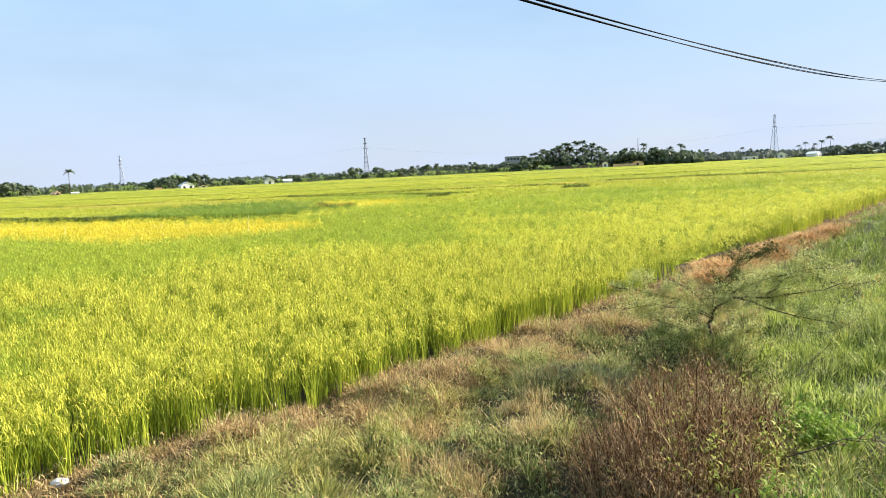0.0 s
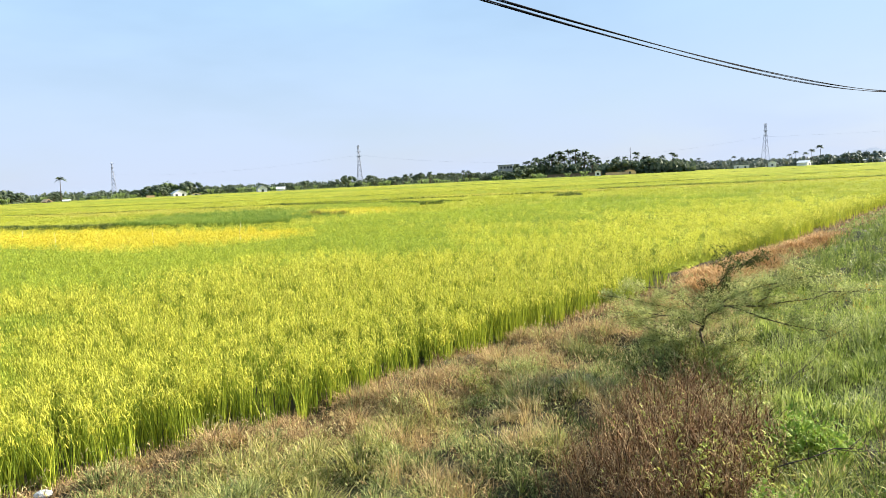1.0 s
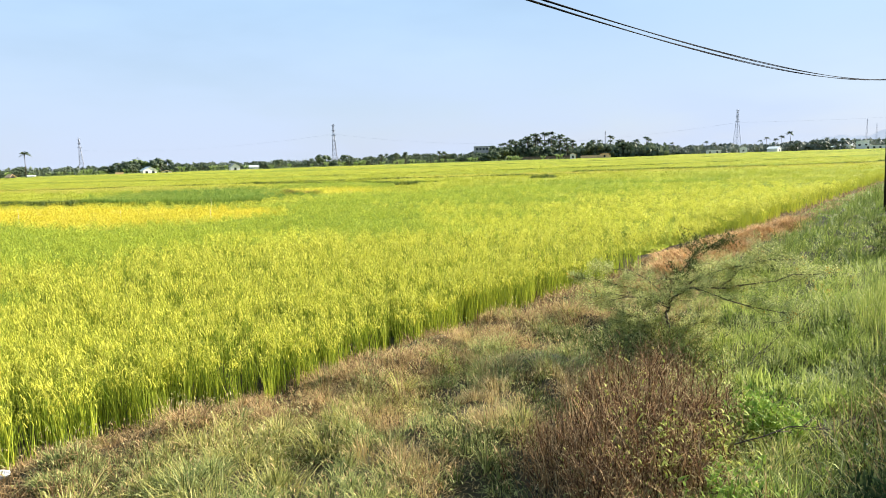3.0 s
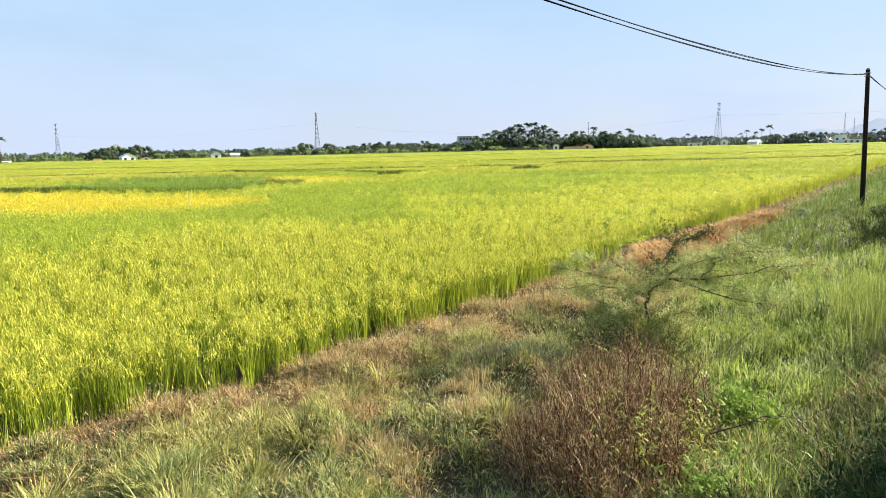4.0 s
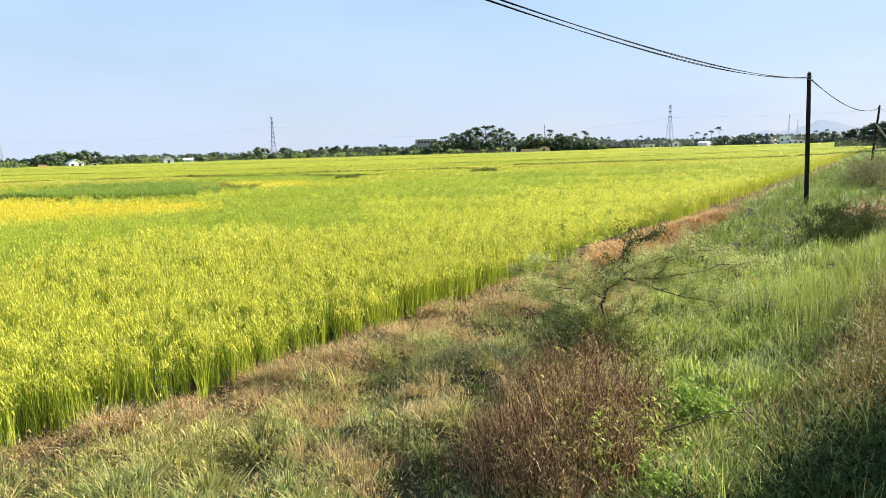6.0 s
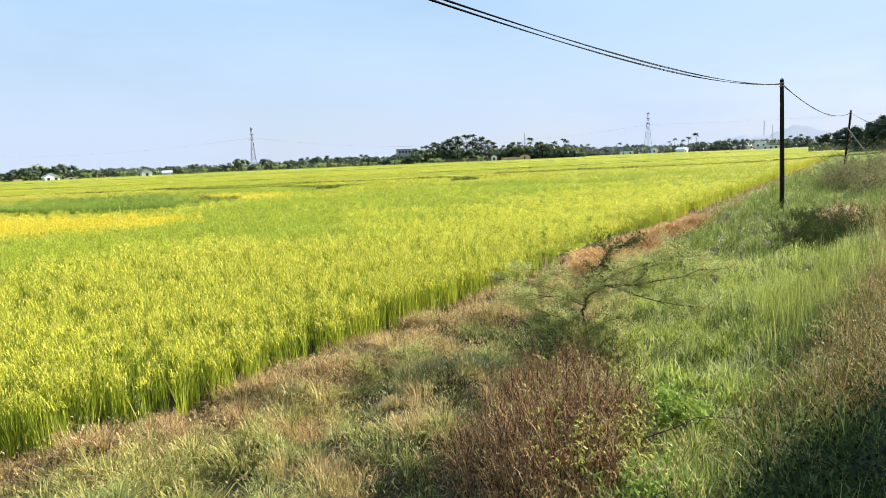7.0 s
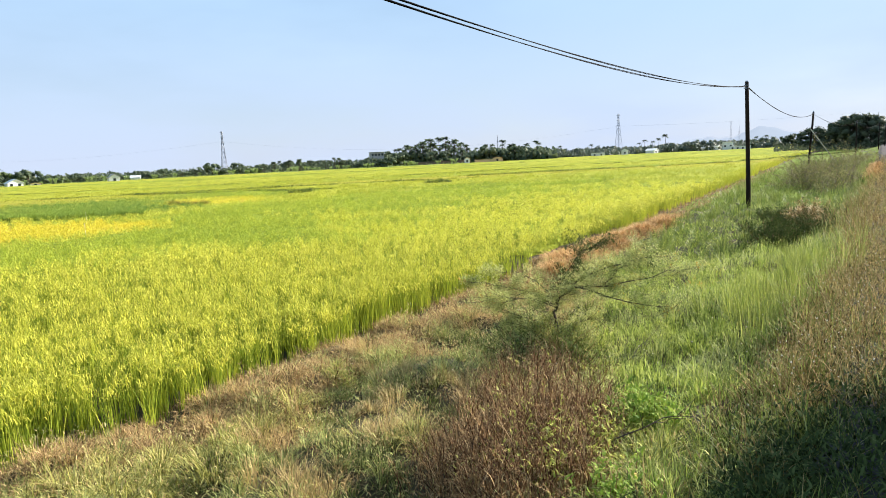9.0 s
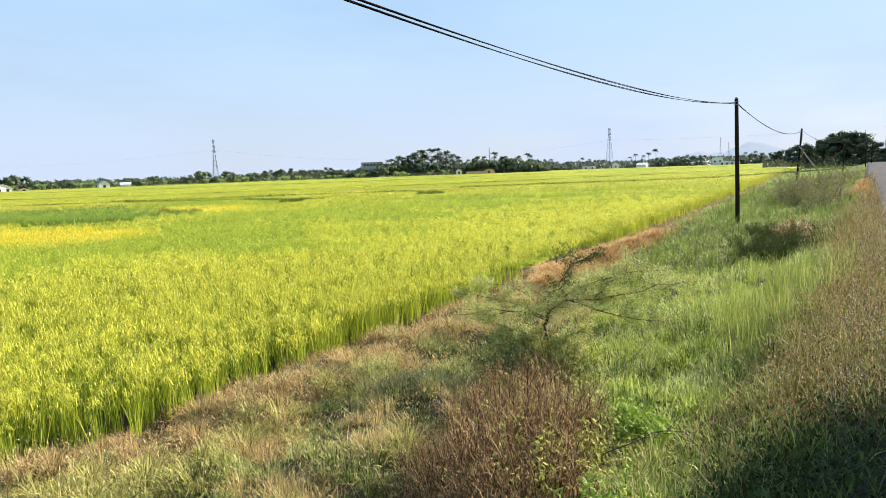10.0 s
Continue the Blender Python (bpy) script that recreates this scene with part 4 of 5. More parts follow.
                # crest leaves take the dark bush colour to show their backlit shade
                if arm is crest and p.z > LIFT + 0.30:
                    dark += twig
                else:
                    tips += twig
        part("branch", bm, M_BARK, shrub)
    leaves_at(heap, tips, 0.022, 0, 0.038, 36, 0.9)
    leaves_at(heap, dark, 0.028, 2, 0.034, 22, 0.8)
    leaves_at(heap, ends[:9:2], 0.030, 1, 0.05, 14, 0.8)
    leaves_at(heap, [p for p in tips if p.dot(right) > 0.5][::9], 0.022, 1, 0.035, 8, 0.8)
    crown(heap, "foliage", [M_FEATHER, M_ORANGE, M_BUSHLEAF], shrub)


thorn_shrub()


def dead_bush(u0, v0, ru, rv, tall, stems, label):
    """Dry stems that fork into thin twigs hung with curled dead leaves, and a few live leaves among them."""
    bush = stand("dead_bush", label, "bush", u0, v0, "dead bushes on the verge")
    wood, litter, live = Heap(), Heap(), Heap()
    ang, rad = rng.uniform(0, 6.283, stems), np.sqrt(rng.random(stems))
    lobes = 0.75 + 0.5 * wave(np.cos(ang) * 3, np.sin(ang) * 3, 2.0, 71)
    du, dv = rad * np.cos(ang) * ru * lobes, rad * np.sin(ang) * rv * lobes
    x, y = place(du, dv)
    gz = ground_z(u0 + du, v0 + dv) - bush.location.z
    h = tall * (0.55 + 0.5 * rng.random(stems)) * (1.05 - 0.45 * rad ** 2) * (0.6 + 0.6 * wave(x, y, 0.6, 72))
    az = np.arctan2(y, x) + rng.normal(0, 0.9, stems)
    lean = 0.05 + 0.55 * rng.random(stems)
    wood.add(ribbons(np.stack([x, y, gz - 0.03], 1), h, az, lean, 0.0075, rng.uniform(0, 6.283, stems), 4, belly=0.1), 0)
    # twigs fork from the stems at all heights
    per = 9
    f = rng.uniform(0.25, 0.95, stems * per)
    hh, ll, aa = np.repeat(h, per), np.repeat(lean, per), np.repeat(az, per)
    out = hh * ll * f ** 1.8
    fork = np.stack([np.repeat(x, per) + np.cos(aa) * out, np.repeat(y, per) + np.sin(aa) * out,
                     np.repeat(gz, per) + hh * (f - 0.275 * ll ** 2 * f ** 2)], 1)
    ta = rng.uniform(0, 6.283, stems * per)
    tl = 0.06 + 0.13 * rng.random(stems * per)
    lean_t = 0.4 + 1.0 * rng.random(stems * per)
    wood.add(ribbons(fork, tl, ta, lean_t, 0.0042, ta + 1.57 + rng.normal(0, 0.4, stems * per), 2, belly=0.1), 0)
    tip = fork + np.stack([np.cos(ta) * tl * lean_t * 0.7, np.sin(ta) * tl * lean_t * 0.7, tl * 0.55], 1)
    hang = tip + rng.normal(0, 0.012, tip.shape)
    la = rng.uniform(0, 6.283, len(hang))
    litter.add(ribbons(hang, 0.010 + 0.018 * rng.random(len(hang)), la, 0.4 + 1.2 * rng.random(len(hang)), 0.0062, la + 1.57, 2, belly=0.8, droop=0.5), 0)
    crown(wood, "brushwood", [M_TWIG], bush)
    crown(litter, "dead_leaves", [M_CURLED], bush, "small curled brown leaves")
    side = tip[(tip[:, 2] > 0.25 * tall) & (wave(tip[:, 0], tip[:, 1], 0.7, 73) > 0.66)][::14]
    leaves_at(live, side, 0.028, 0, 0.03, 4)
    crown(live, "foliage", [M_YELLOWLEAF], bush, "small yellowish green leaves")


dead_bush(4.6, 2.34, 0.92, 0.74, 0.72, 760, "dense bush of reddish brown dead stems")
dead_bush(6.1, 3.0, 0.75, 0.50, 0.66, 280, "smaller rusty dead bush beside the thorny shrub")
dead_bush(3.98, 1.88, 0.60, 0.50, 0.60, 300, "low dark bush of dead stems at the foot of the bank")
dead_bush(4.9, 1.95, 0.5, 0.4, 0.58, 180, "dark brown dead bush hung with curled leaves")


def leafy_weed(u, v, height, spread, mat, label, stems=26, size=0.06, per=7):
    plant = stand("leafy_weed", label, "weed", u, v)
    bm = bmesh.new()
    tips = []
    for _ in range(stems):
        d = Vector((*rng.normal(0, spread, 2), 1.0))
        tips += limb(bm, (*rng.normal(0, 0.06, 2), -0.03), d, height * (0.6 + 0.5 * rng.random()), 0.006, 0.002, 0.12, 5, 4)[1:]
    part("brushwood", bm, M_TWIG, plant, kind="stuff")
    heap = Heap()
    leaves_at(heap, tips, size, 0, 0.035, per)
    crown(heap, "foliage", [mat], plant)
    return plant


leafy_weed(5.15, 1.42, 0.42, 0.5, M_BRIGHT, "bright fresh green leafy weed beside the dead bush", 34, 0.036, 13)
leafy_weed(4.55, 1.5, 0.55, 0.6, M_YELLOWLEAF, "sparse yellowish leafy weed beside the dead bush", 34, 0.032, 9)
for du, dv, h, m, lab in ((-0.15, 0.05, 0.62, M_DARKTUFT, "dark leafy weed under the thorny shrub"), (0.3, -0.25, 0.5, M_FEATHER, "feathery weed under the thorny shrub"),
                          (-0.5, 0.3, 0.55, M_DARKTUFT, "dark leafy weed beside the thorny shrub"), (-0.3, -0.2, 0.55, M_OLIVE, "olive weed at the foot of the thorny shrub"),
                          (-0.9, 0.1, 0.5, M_DARKTUFT, "low dark weed before the thorny shrub"), (-0.6, -0.5, 0.5, M_MEADOW, "green weed before the thorny shrub"),
                          (0.2, 0.5, 0.5, M_MEADOW, "green leafy weed behind the thorny shrub")):
    leafy_weed(7.87 + du, 3.43 + dv, h, 0.55, m, lab, 44, 0.026, 15)
leafy_weed(5.75, 2.2, 0.6, 0.6, M_FEATHER, "pale olive weed behind the dead bush", 26, 0.026, 10)
leafy_weed(4.15, 1.85, 0.62, 0.45, M_YELLOWLEAF, "yellow-green leafy weed at the edge of the dead bush", 18, 0.032, 7)
leafy_weed(3.7, 1.15, 0.35, 0.7, M_BRIGHT, "low fresh green weed at the foot of the bank", 20, 0.034, 8)
leafy_weed(6.9, 2.4, 0.5, 0.7, M_YELLOWLEAF, "low yellow-green weed on the bank", 22, 0.026, 9)
leafy_weed(8.0, 3.5, 0.45, 0.8, M_FEATHER, "low grey-green weed below the shrub", 30, 0.028, 14)
leafy_weed(6.95, 5.55, 0.42, 0.7, M_FEATHER, "rounded grey-green weed by the straw", 40, 0.024, 16)
leafy_weed(6.0, 5.65, 0.34, 0.8, M_OLIVE, "low olive weed by the straw", 30, 0.024, 12)
leafy_weed(18.4, 2.3, 1.0, 0.8, M_BUSHLEAF, "dark twiggy bush on the bank", 50, 0.034, 30)
leafy_weed(17.2, 2.0, 0.92, 0.9, M_BUSHLEAF, "dark spreading bush on the bank", 44, 0.034, 30)
leafy_weed(16.8, 1.5, 0.75, 0.8, M_BUSHLEAF, "low dark bush among tall grass", 34, 0.034, 28)
leafy_weed(17.6, 1.15, 0.8, 0.8, M_BUSHLEAF, "dark bush beside dry roadside weeds", 36, 0.034, 24)
leafy_weed(19.4, 1.3, 0.8, 0.7, M_SEED, "tan twiggy bush among roadside weeds", 36, 0.05, 10)
leafy_weed(20.0, 1.5, 0.85, 0.6, M_SEED, "dry brown twiggy bush on the bank", 34, 0.06, 8)
leafy_weed(21.5, 2.3, 0.7, 0.6, M_BUSHLEAF, "dark low bush on the bank", 34, 0.036, 24)
leafy_weed(24.5, 3.2, 0.5, 0.7, M_BUSHLEAF, "small dark bush in the bank grass", 26, 0.05, 12)


# stout tussocks with broad pale blades
def tussock(u, v, size, slot_mat, label):
    tuft = stand("grass_tussock", label, "grass tussock", u, v, "tussocks on the verge")
    heap = Heap()
    n = 230
    ox, oy = rng.normal(0, 0.10 * size, n), rng.normal(0, 0.10 * size, n)
    base = np.stack([ox, oy, np.full(n, -0.03)], 1)
    az = np.arctan2(oy, ox) + rng.normal(0, 0.5, n)
    heap.add(ribbons(base, (0.13 + 0.22 * rng.random(n)) * size, az, 0.3 + 1.1 * rng.random(n), 0.0080 if slot_mat is M_OLIVEGRASS else 0.0052, az + 1.57 + rng.normal(0, 0.4, n), 3), 0)
    crown(heap, "grass_blade", [slot_mat], tuft)


for u, v, size in ((3.5, 4.9, 1.0), (2.7, 4.55, 1.1), (4.3, 5.25, 0.9), (3.1, 5.4, 0.9), (2.2, 5.0, 1.1), (1.4, 5.4, 1.0), (5.2, 4.85, 0.8), (6.7, 5.5, 0.8), (1.9, 4.2, 1.0)):
    tussock(u, v, size, M_OLIVEGRASS, "arching tussock of pale yellow-green grass")
for u, v, size in ((5.97, 4.95, 1.15), (3.55, 3.95, 0.9), (6.9, 4.3, 0.9), (4.5, 4.1, 0.85), (7.6, 4.9, 0.8), (9.2, 5.7, 0.9), (11.2, 5.9, 0.9)):
    tussock(u, v, size, M_GREY, "rounded tussock of grey-green grass")
for u, v, size in ((4.9, 3.7, 0.8), (5.9, 3.6, 0.8), (12.4, 5.7, 0.9), (10.6, 5.2, 0.9), (13.6, 5.6, 1.0), (8.6, 4.4, 0.8)):
    tussock(u, v, size, M_DRY, "tussock of dry brown grass")


# heaps of dead rusty grass beside the rice
def straw_heap(u, v, ru, rv, h, label="mound of rusty orange dead grass beside the rice", mat=M_RUST):
    mound = stand("straw_heap", label, "straw heap", u, v, "straw heaps by the rice")
    heap = Heap()
    n = 1500
    a, r = rng.uniform(0, 6.283, n), np.sqrt(rng.random(n))
    x, y = place(r * np.cos(a) * ru, r * np.sin(a) * rv)
    base = np.stack([x, y, h * (1 - r ** 2) - 0.06], 1)
    az = rng.uniform(0, 6.283, n)
    heap.add(ribbons(base, 0.18 + 0.2 * rng.random(n), az, 0.8 + 0.8 * rng.random(n), 0.018, az + 1.57, 3), 0)
    crown(heap, "dead_grass", [mat], mound)


for u, v, ru_, rv_, h in ((18.9, 6.5, 0.9, 0.6, 0.24), (20.3, 6.7, 1.0, 0.6, 0.22), (21.5, 6.4, 1.0, 0.6, 0.30), (22.7, 6.7, 0.9, 0.5, 0.24), (23.8, 6.4, 1.1, 0.6, 0.34), (25.4, 6.7, 1.0, 0.5, 0.26), (27.2, 6.9, 1.1, 0.5, 0.18), (17.4, 6.5, 0.9, 0.6, 0.16), (15.8, 6.6, 0.8, 0.5, 0.10), (16.4, 7.0, 0.8, 0.4, 0.08), (18.0, 7.15, 0.9, 0.4, 0.10), (19.6, 7.2, 0.9, 0.4, 0.10), (14.2, 6.15, 0.7, 0.35, 0.06), (12.2, 6.0, 0.6, 0.3, 0.05), (11.4, 5.4, 0.35, 0.35, 0.08)):
    straw_heap(u, v, ru_, rv_, h)


# big tangle of twiggy bush round the leaning pole
def tangle(u, v, ru, rv, h, label, n=260):
    bush = stand("bramble_bush", label, "bush", u, v)
    bm = bmesh.new()
    tips = []
    for _ in range(n):
        a, r = rng.uniform(0, 6.283), math.sqrt(rng.random())
        x, y = place(r * math.cos(a) * ru, r * math.sin(a) * rv)
        d = Vector((x * 0.3, y * 0.3, 1.0)) + Vector(rng.normal(0, 0.6, 3))
        tips += limb(bm, (x, y, -0.05), d, h * (1.25 - 0.75 * r * r) * (0.35 + 0.75 * rng.random()), 0.022, 0.008, 0.26, 5, 4)[1:]
    part("brushwood", bm, M_BRAMBLE_TWIG, bush, kind="stuff")
    heap = Heap()
    leaves_at(heap, tips, 0.075, 0, 0.18, 10)
    crown(heap, "foliage", [M_BRAMBLE], bush)


tangle(47, 2.6, 7.0, 2.2, 2.5, "wide tangled olive bush of thin branches", 300)
tangle(58, 3.4, 8.0, 2.2, 2.3, "tall tangled olive bush round a leaning pole", 260)
tangle(37, 1.5, 3.5, 0.8, 1.3, "low tangled bush by the road edge", 120)
tangle(84, 2.0, 10.0, 1.6, 1.5, "far tangled bush along the road", 160)

leafy_weed(9.3, 4.6, 0.42, 0.9, M_FEATHER, "low feathery weed in the dry grass", 30, 0.026, 14)
leafy_weed(12.6, 2.5, 0.55, 1.2, M_ORANGE, "sparse yellowing seedling in the bank grass", 7, 0.03, 6)
leafy_weed(14.6, 4.3, 0.35, 0.9, M_BUSHLEAF, "small dark weed in the bank grass", 18, 0.035, 10)
straw_heap(22.6, 1.7, 1.4, 0.6, 0.26, "mound of pale beige straw on the bank", M_BEIGE)
straw_heap(36.0, 0.15, 2.6, 0.4, 0.4, "rusty dead grass along the road edge")
straw_heap(44.0, 0.10, 3.0, 0.4, 0.4, "rusty dead grass along the road edge")


# bare fallen branches at the foot of the bank
def fallen_branch(u, v, lift, run, label):
    branch = stand("fallen_branch", label, "branch", u, v)
    bm = bmesh.new()
    dx, dy = place(*run)
    pts = limb(bm, (0, 0, lift), (dx, dy, 0.28), 0.7, 0.005, 0.002, 0.16, 7, 5)
    for p in pts[2:]:
        limb(bm, p, Vector((dx, dy, 0.3)) + Vector(rng.normal(0, 0.6, 3)), 0.22, 0.003, 0.0015, 0.2, 4, 4)
    part("twig", bm, M_BARK, branch, kind="stuff")


fallen_branch(4.2, 1.35, 0.35, (0.8, -0.4), "bare dark branch lying over the weeds")
fallen_branch(7.4, 2.3, 0.15, (0.9, -0.3), "bare dark twig standing in the grass")
fallen_branch(20.5, 1.9, 0.3, (0.2, 0.9), "bare dark branch sticking from the bush")

# pale stakes in the ripe plot
for x, y, h in ((-19.8, 31.0, 1.2), (-10.2, 29.6, 1.05), (-15.2, 31.5, 1.0), (-25.5, 37.0, 1.1), (-13.0, 38.0, 1.1)):
    stake = new("field_stake")
    stake.location = (x, y, -0.08)
    tagged(stake, "thin pale bamboo stake standing in ripe rice", "stake", "stakes in the ripe plot")
    bm = bmesh.new()
    tube(bm, [(0, 0, -0.1), (0.03, 0.02, h * 0.5), (0.02, 0.05, h)], [0.009, 0.008, 0.006], 6)
    part("rod", bm, M_STAKE, stake)

# small pale flower heads over the verge
heap = Heap()
x, y = strew(6, 5.5, 18, 0.0, 5.6)
u, v = to_uv(x, y)
base = np.stack([x, y, ground_z(u, v) + rng.uniform(0.22, 0.5, len(x))], 1)
for k in range(5):
    az = np.full(len(x), k * 1.257) + rng.normal(0, 0.1, len(x))
    heap.add(ribbons(base, np.full(len(x), 0.008), az, np.full(len(x), 1.2), 0.007, az + 1.57, 2, belly=0.8), 0)
heap.add(ribbons(base - np.array([0, 0, 0.3]), np.full(len(x), 0.31), az, 0.02, 0.003, az, 2), 1)
heap.build("white_flowers", [M_FLOWER, M_GREEN], "tiny pale flower heads scattered over the verge", "flowers")

# a pale stone at the field corner
stone = stand("stone", "small pale stone lying in the straw", "stone", 1.22, 6.66)
bm = bmesh.new()
bmesh.ops.create_icosphere(bm, subdivisions=2, radius=0.07)
for vtx in bm.verts:
    vtx.co = Vector((vtx.co.x * 1.3, vtx.co.y * 0.8, vtx.co.z * 0.55 + 0.09)) + Vector(rng.normal(0, 0.004, 3))
part("block", bm, M_STONE, stone)

# ---- poles and cables ----
def utility_pole(u, v, top, lean_u, lean_v, radius=0.092):
    pole = stand("utility_pole", "dark tarred wooden utility pole on the grass bank", "utility pole", u, v, "poles along the road")
    h = top - pole.location.z
    lx, ly = place(lean_u, lean_v)
    bm = bmesh.new()
    tube(bm, [(lx * k, ly * k, -0.4 if k == 0 else h * k) for k in (0, 0.25, 0.5, 0.75, 1.0)], [radius, radius * 0.97, radius * 0.92, radius * 0.87, radius * 0.8], 12)
    part("shaft", bm, M_POLE, pole)
    bm = bmesh.new()
    tube(bm, [(lx, ly, h), (lx, ly, h + 0.07)], [radius * 0.82, radius * 0.5], 10)
    part("cap", bm, M_STEEL, pole, "small metal cap")
    for dz in (0.12, 0.24):
        bm = bmesh.new()
        tube(bm, [(lx * 0.98, ly * 0.98, h - dz - 0.015), (lx * 0.98, ly * 0.98, h - dz + 0.015)], [radius * 0.95, radius * 0.95], 12)
        clamp = part("cable_clamp", bm, M_STEEL, pole, "metal clamp band")
        for side in (-1, 1):
            bm = bmesh.new()
            bx, by = place(0, side * radius * 0.95)
            tube(bm, [(lx * 0.98 + bx, ly * 0.98 + by, h - dz), (lx * 0.98 + bx * 1.35, ly * 0.98 + by * 1.35, h - dz)], [0.011, 0.011], 6)
            part("bolt", bm, M_STEEL, clamp)
    bm = bmesh.new()
    sx, sy = place(0.14, -0.05)
    tube(bm, [(lx, ly, h - 0.15), (lx + sx, ly + sy, h - 0.45), (lx + sx * 0.9, ly + sy, h - 0.9), (lx + sx * 0.2, ly + sy * 0.2, h - 1.25)], [0.012] * 4, 5)
    part("cable_loop", bm, M_CABLE, pole, "hanging loop of cable")
    return Vector((pole.location.x + lx, pole.location.y + ly, top))


tops = [utility_pole(-4.0, 4.6, 5.42, 0, 0), utility_pole(30.0, 4.5, 5.46, 0.05, 0.16), utility_pole(66.0, 5.3, 5.5, 1.0, -0.25),
        utility_pole(102.0, 2.75, 5.3, 0, 0), utility_pole(138.0, 0.4, 5.7, 0, 0), utility_pole(174.0, -0.6, 5.7, 0, 0), utility_pole(-38, 4.6, 5.4, 0, 0)]


def span(a, b, sag, ends, radius, gap=0.009):
    """One cable of two twisted strands slung from a to b; ends: how far it is fixed above or below the clamp."""
    cable = new("overhead_cable")
    tagged(cable, "black overhead telephone cable slung between poles", "cable", "cables between the poles")
    for side in (-1, 1):
        bm = bmesh.new()
        pts = []
        for i in range(61):
            f = i / 60
            p = a.lerp(b, f)
            p.z += ends - 0.16 - 4 * sag * f * (1 - f)
            w = side * gap
            pts.append(p + Vector((*place(0, w * math.cos(f * 9)), w * math.sin(f * 9))))
        tube(bm, pts, [radius] * 61, 6)
        part("strand", bm, M_CABLE, cable)


span(tops[0], tops[1], 0.70, 0.02, 0.0075)
span(tops[0], tops[1], 0.59, -0.02, 0.0075)
span(tops[1], tops[2], 0.72, 0.02, 0.008)
span(tops[1], tops[2], 0.66, -0.02, 0.008)
span(tops[2], tops[3], 0.65, 0.0, 0.010)
span(tops[3], tops[4], 0.7, 0.0, 0.012)
span(tops[6], tops[0], 0.7, 0.0, 0.0075)

# slanting prop of the leaning pole
prop = stand("pole_brace", "slanting grey prop bracing the leaning pole", "pole brace", 66.5, 2.4)
bm = bmesh.new()
o = prop.location
px, py = place(66.6, 5.2)
tube(bm, [(0, 0, -0.3), (px - o.x, py - o.y, 4.0 - o.z)], [0.05, 0.045], 8)
part("strut", bm, M_PROP, prop)


# ---- far things: bearing in degrees clockwise from +y, distance in metres ----
def bearing(az, d):
    return d * math.sin(radians(az)), d * math.cos(radians(az))


def far_stand(name, label, category, az, d, turn=0.0, group="", z=0.0):
    ob = new(name)
    ob.location = (*bearing(az, d), z)
    ob.rotation_euler.z = radians(turn)
    return tagged(ob, label, category, group)


def pylon(az, d, h, w, label, slim=1.0):
    tower = far_stand("lattice_tower", label, "pylon", az, d, 20, "lattice towers on the plain")
    bm = bmesh.new()
    levels = [i / 9 for i in range(10)]
    half = [w * 0.5 * (1 - 0.80 * min(1, f * 1.25)) for f in levels]
    r = h * 0.0042 * slim
    for sx, sy in ((1, 1), (1, -1), (-1, 1), (-1, -1)):
        tube(bm, [(sx * b, sy * b, h * f) for f, b in zip(levels, half)], [r] * 10, 4)
    part("legs", bm, M_STEEL, tower)
    bm = bmesh.new()
    for i in range(9):
        z0, z1, a, b = h * levels[i], h * levels[i + 1], half[i], half[i + 1]
        for (x0, y0), (x1, y1) in (((1, 1), (-1, 1)), ((-1, 1), (-1, -1)), ((-1, -1), (1, -1)), ((1, -1), (1, 1))):
            tube(bm, [(x0 * a, y0 * a, z0), (x1 * b, y1 * b, z1)], [r * 0.6] * 2, 3)
            tube(bm, [(x1 * a, y1 * a, z0), (x0 * b, y0 * b, z1)], [r * 0.6] * 2, 3)
    part("bracing", bm, M_STEEL, tower)
    for k, f in enumerate((0.72, 0.84, 0.96)):
        bm = bmesh.new()
        arm = w * (0.42 - 0.05 * k)
        box(bm, -arm, -r, h * f - r, arm, r, h * f + r)
        part("cross_arm", bm, M_STEEL, tower)
    return tower


pylon(-28.05, 900, 42, 6.0, "faint grey lattice tower far over the trees")
pylon(-8.42, 600, 37, 5.0, "grey lattice tower standing behind the tree line")
pylon(25.2, 550, 33, 5.0, "grey lattice tower beside white houses")
pylon(33.9, 1300, 46, 4.0, "thin faint mast before the hill", 0.4)
pylon(34.5, 1400, 40, 4.0, "thin faint mast near the hill", 0.4)
pylon(14.95, 900, 33, 2.0, "small thin mast over the grove")


def power_line(a, b, sag, label):
    bm = bmesh.new()
    a, b = Vector(a), Vector(b)
    pts = [a.lerp(b, i / 24) - Vector((0, 0, 4 * sag * (i / 24) * (1 - i / 24))) for i in range(25)]
    tube(bm, pts, [0.026] * 25, 4)
    line = new("power_line")
    part("conductor", bm, M_STEEL, line)
    tagged(line, label, "power line")


power_line((*bearing(-28.05, 900), 27), (*bearing(-8.42, 600), 28), 6, "thin high conductor between lattice towers")
power_line((*bearing(-8.42, 600), 28), (*bearing(25.2, 550), 23), 12, "thin high conductor over the grove")
power_line((*bearing(25.2, 550), 23), (*bearing(48, 700), 30), 3, "thin high conductor toward the hill")


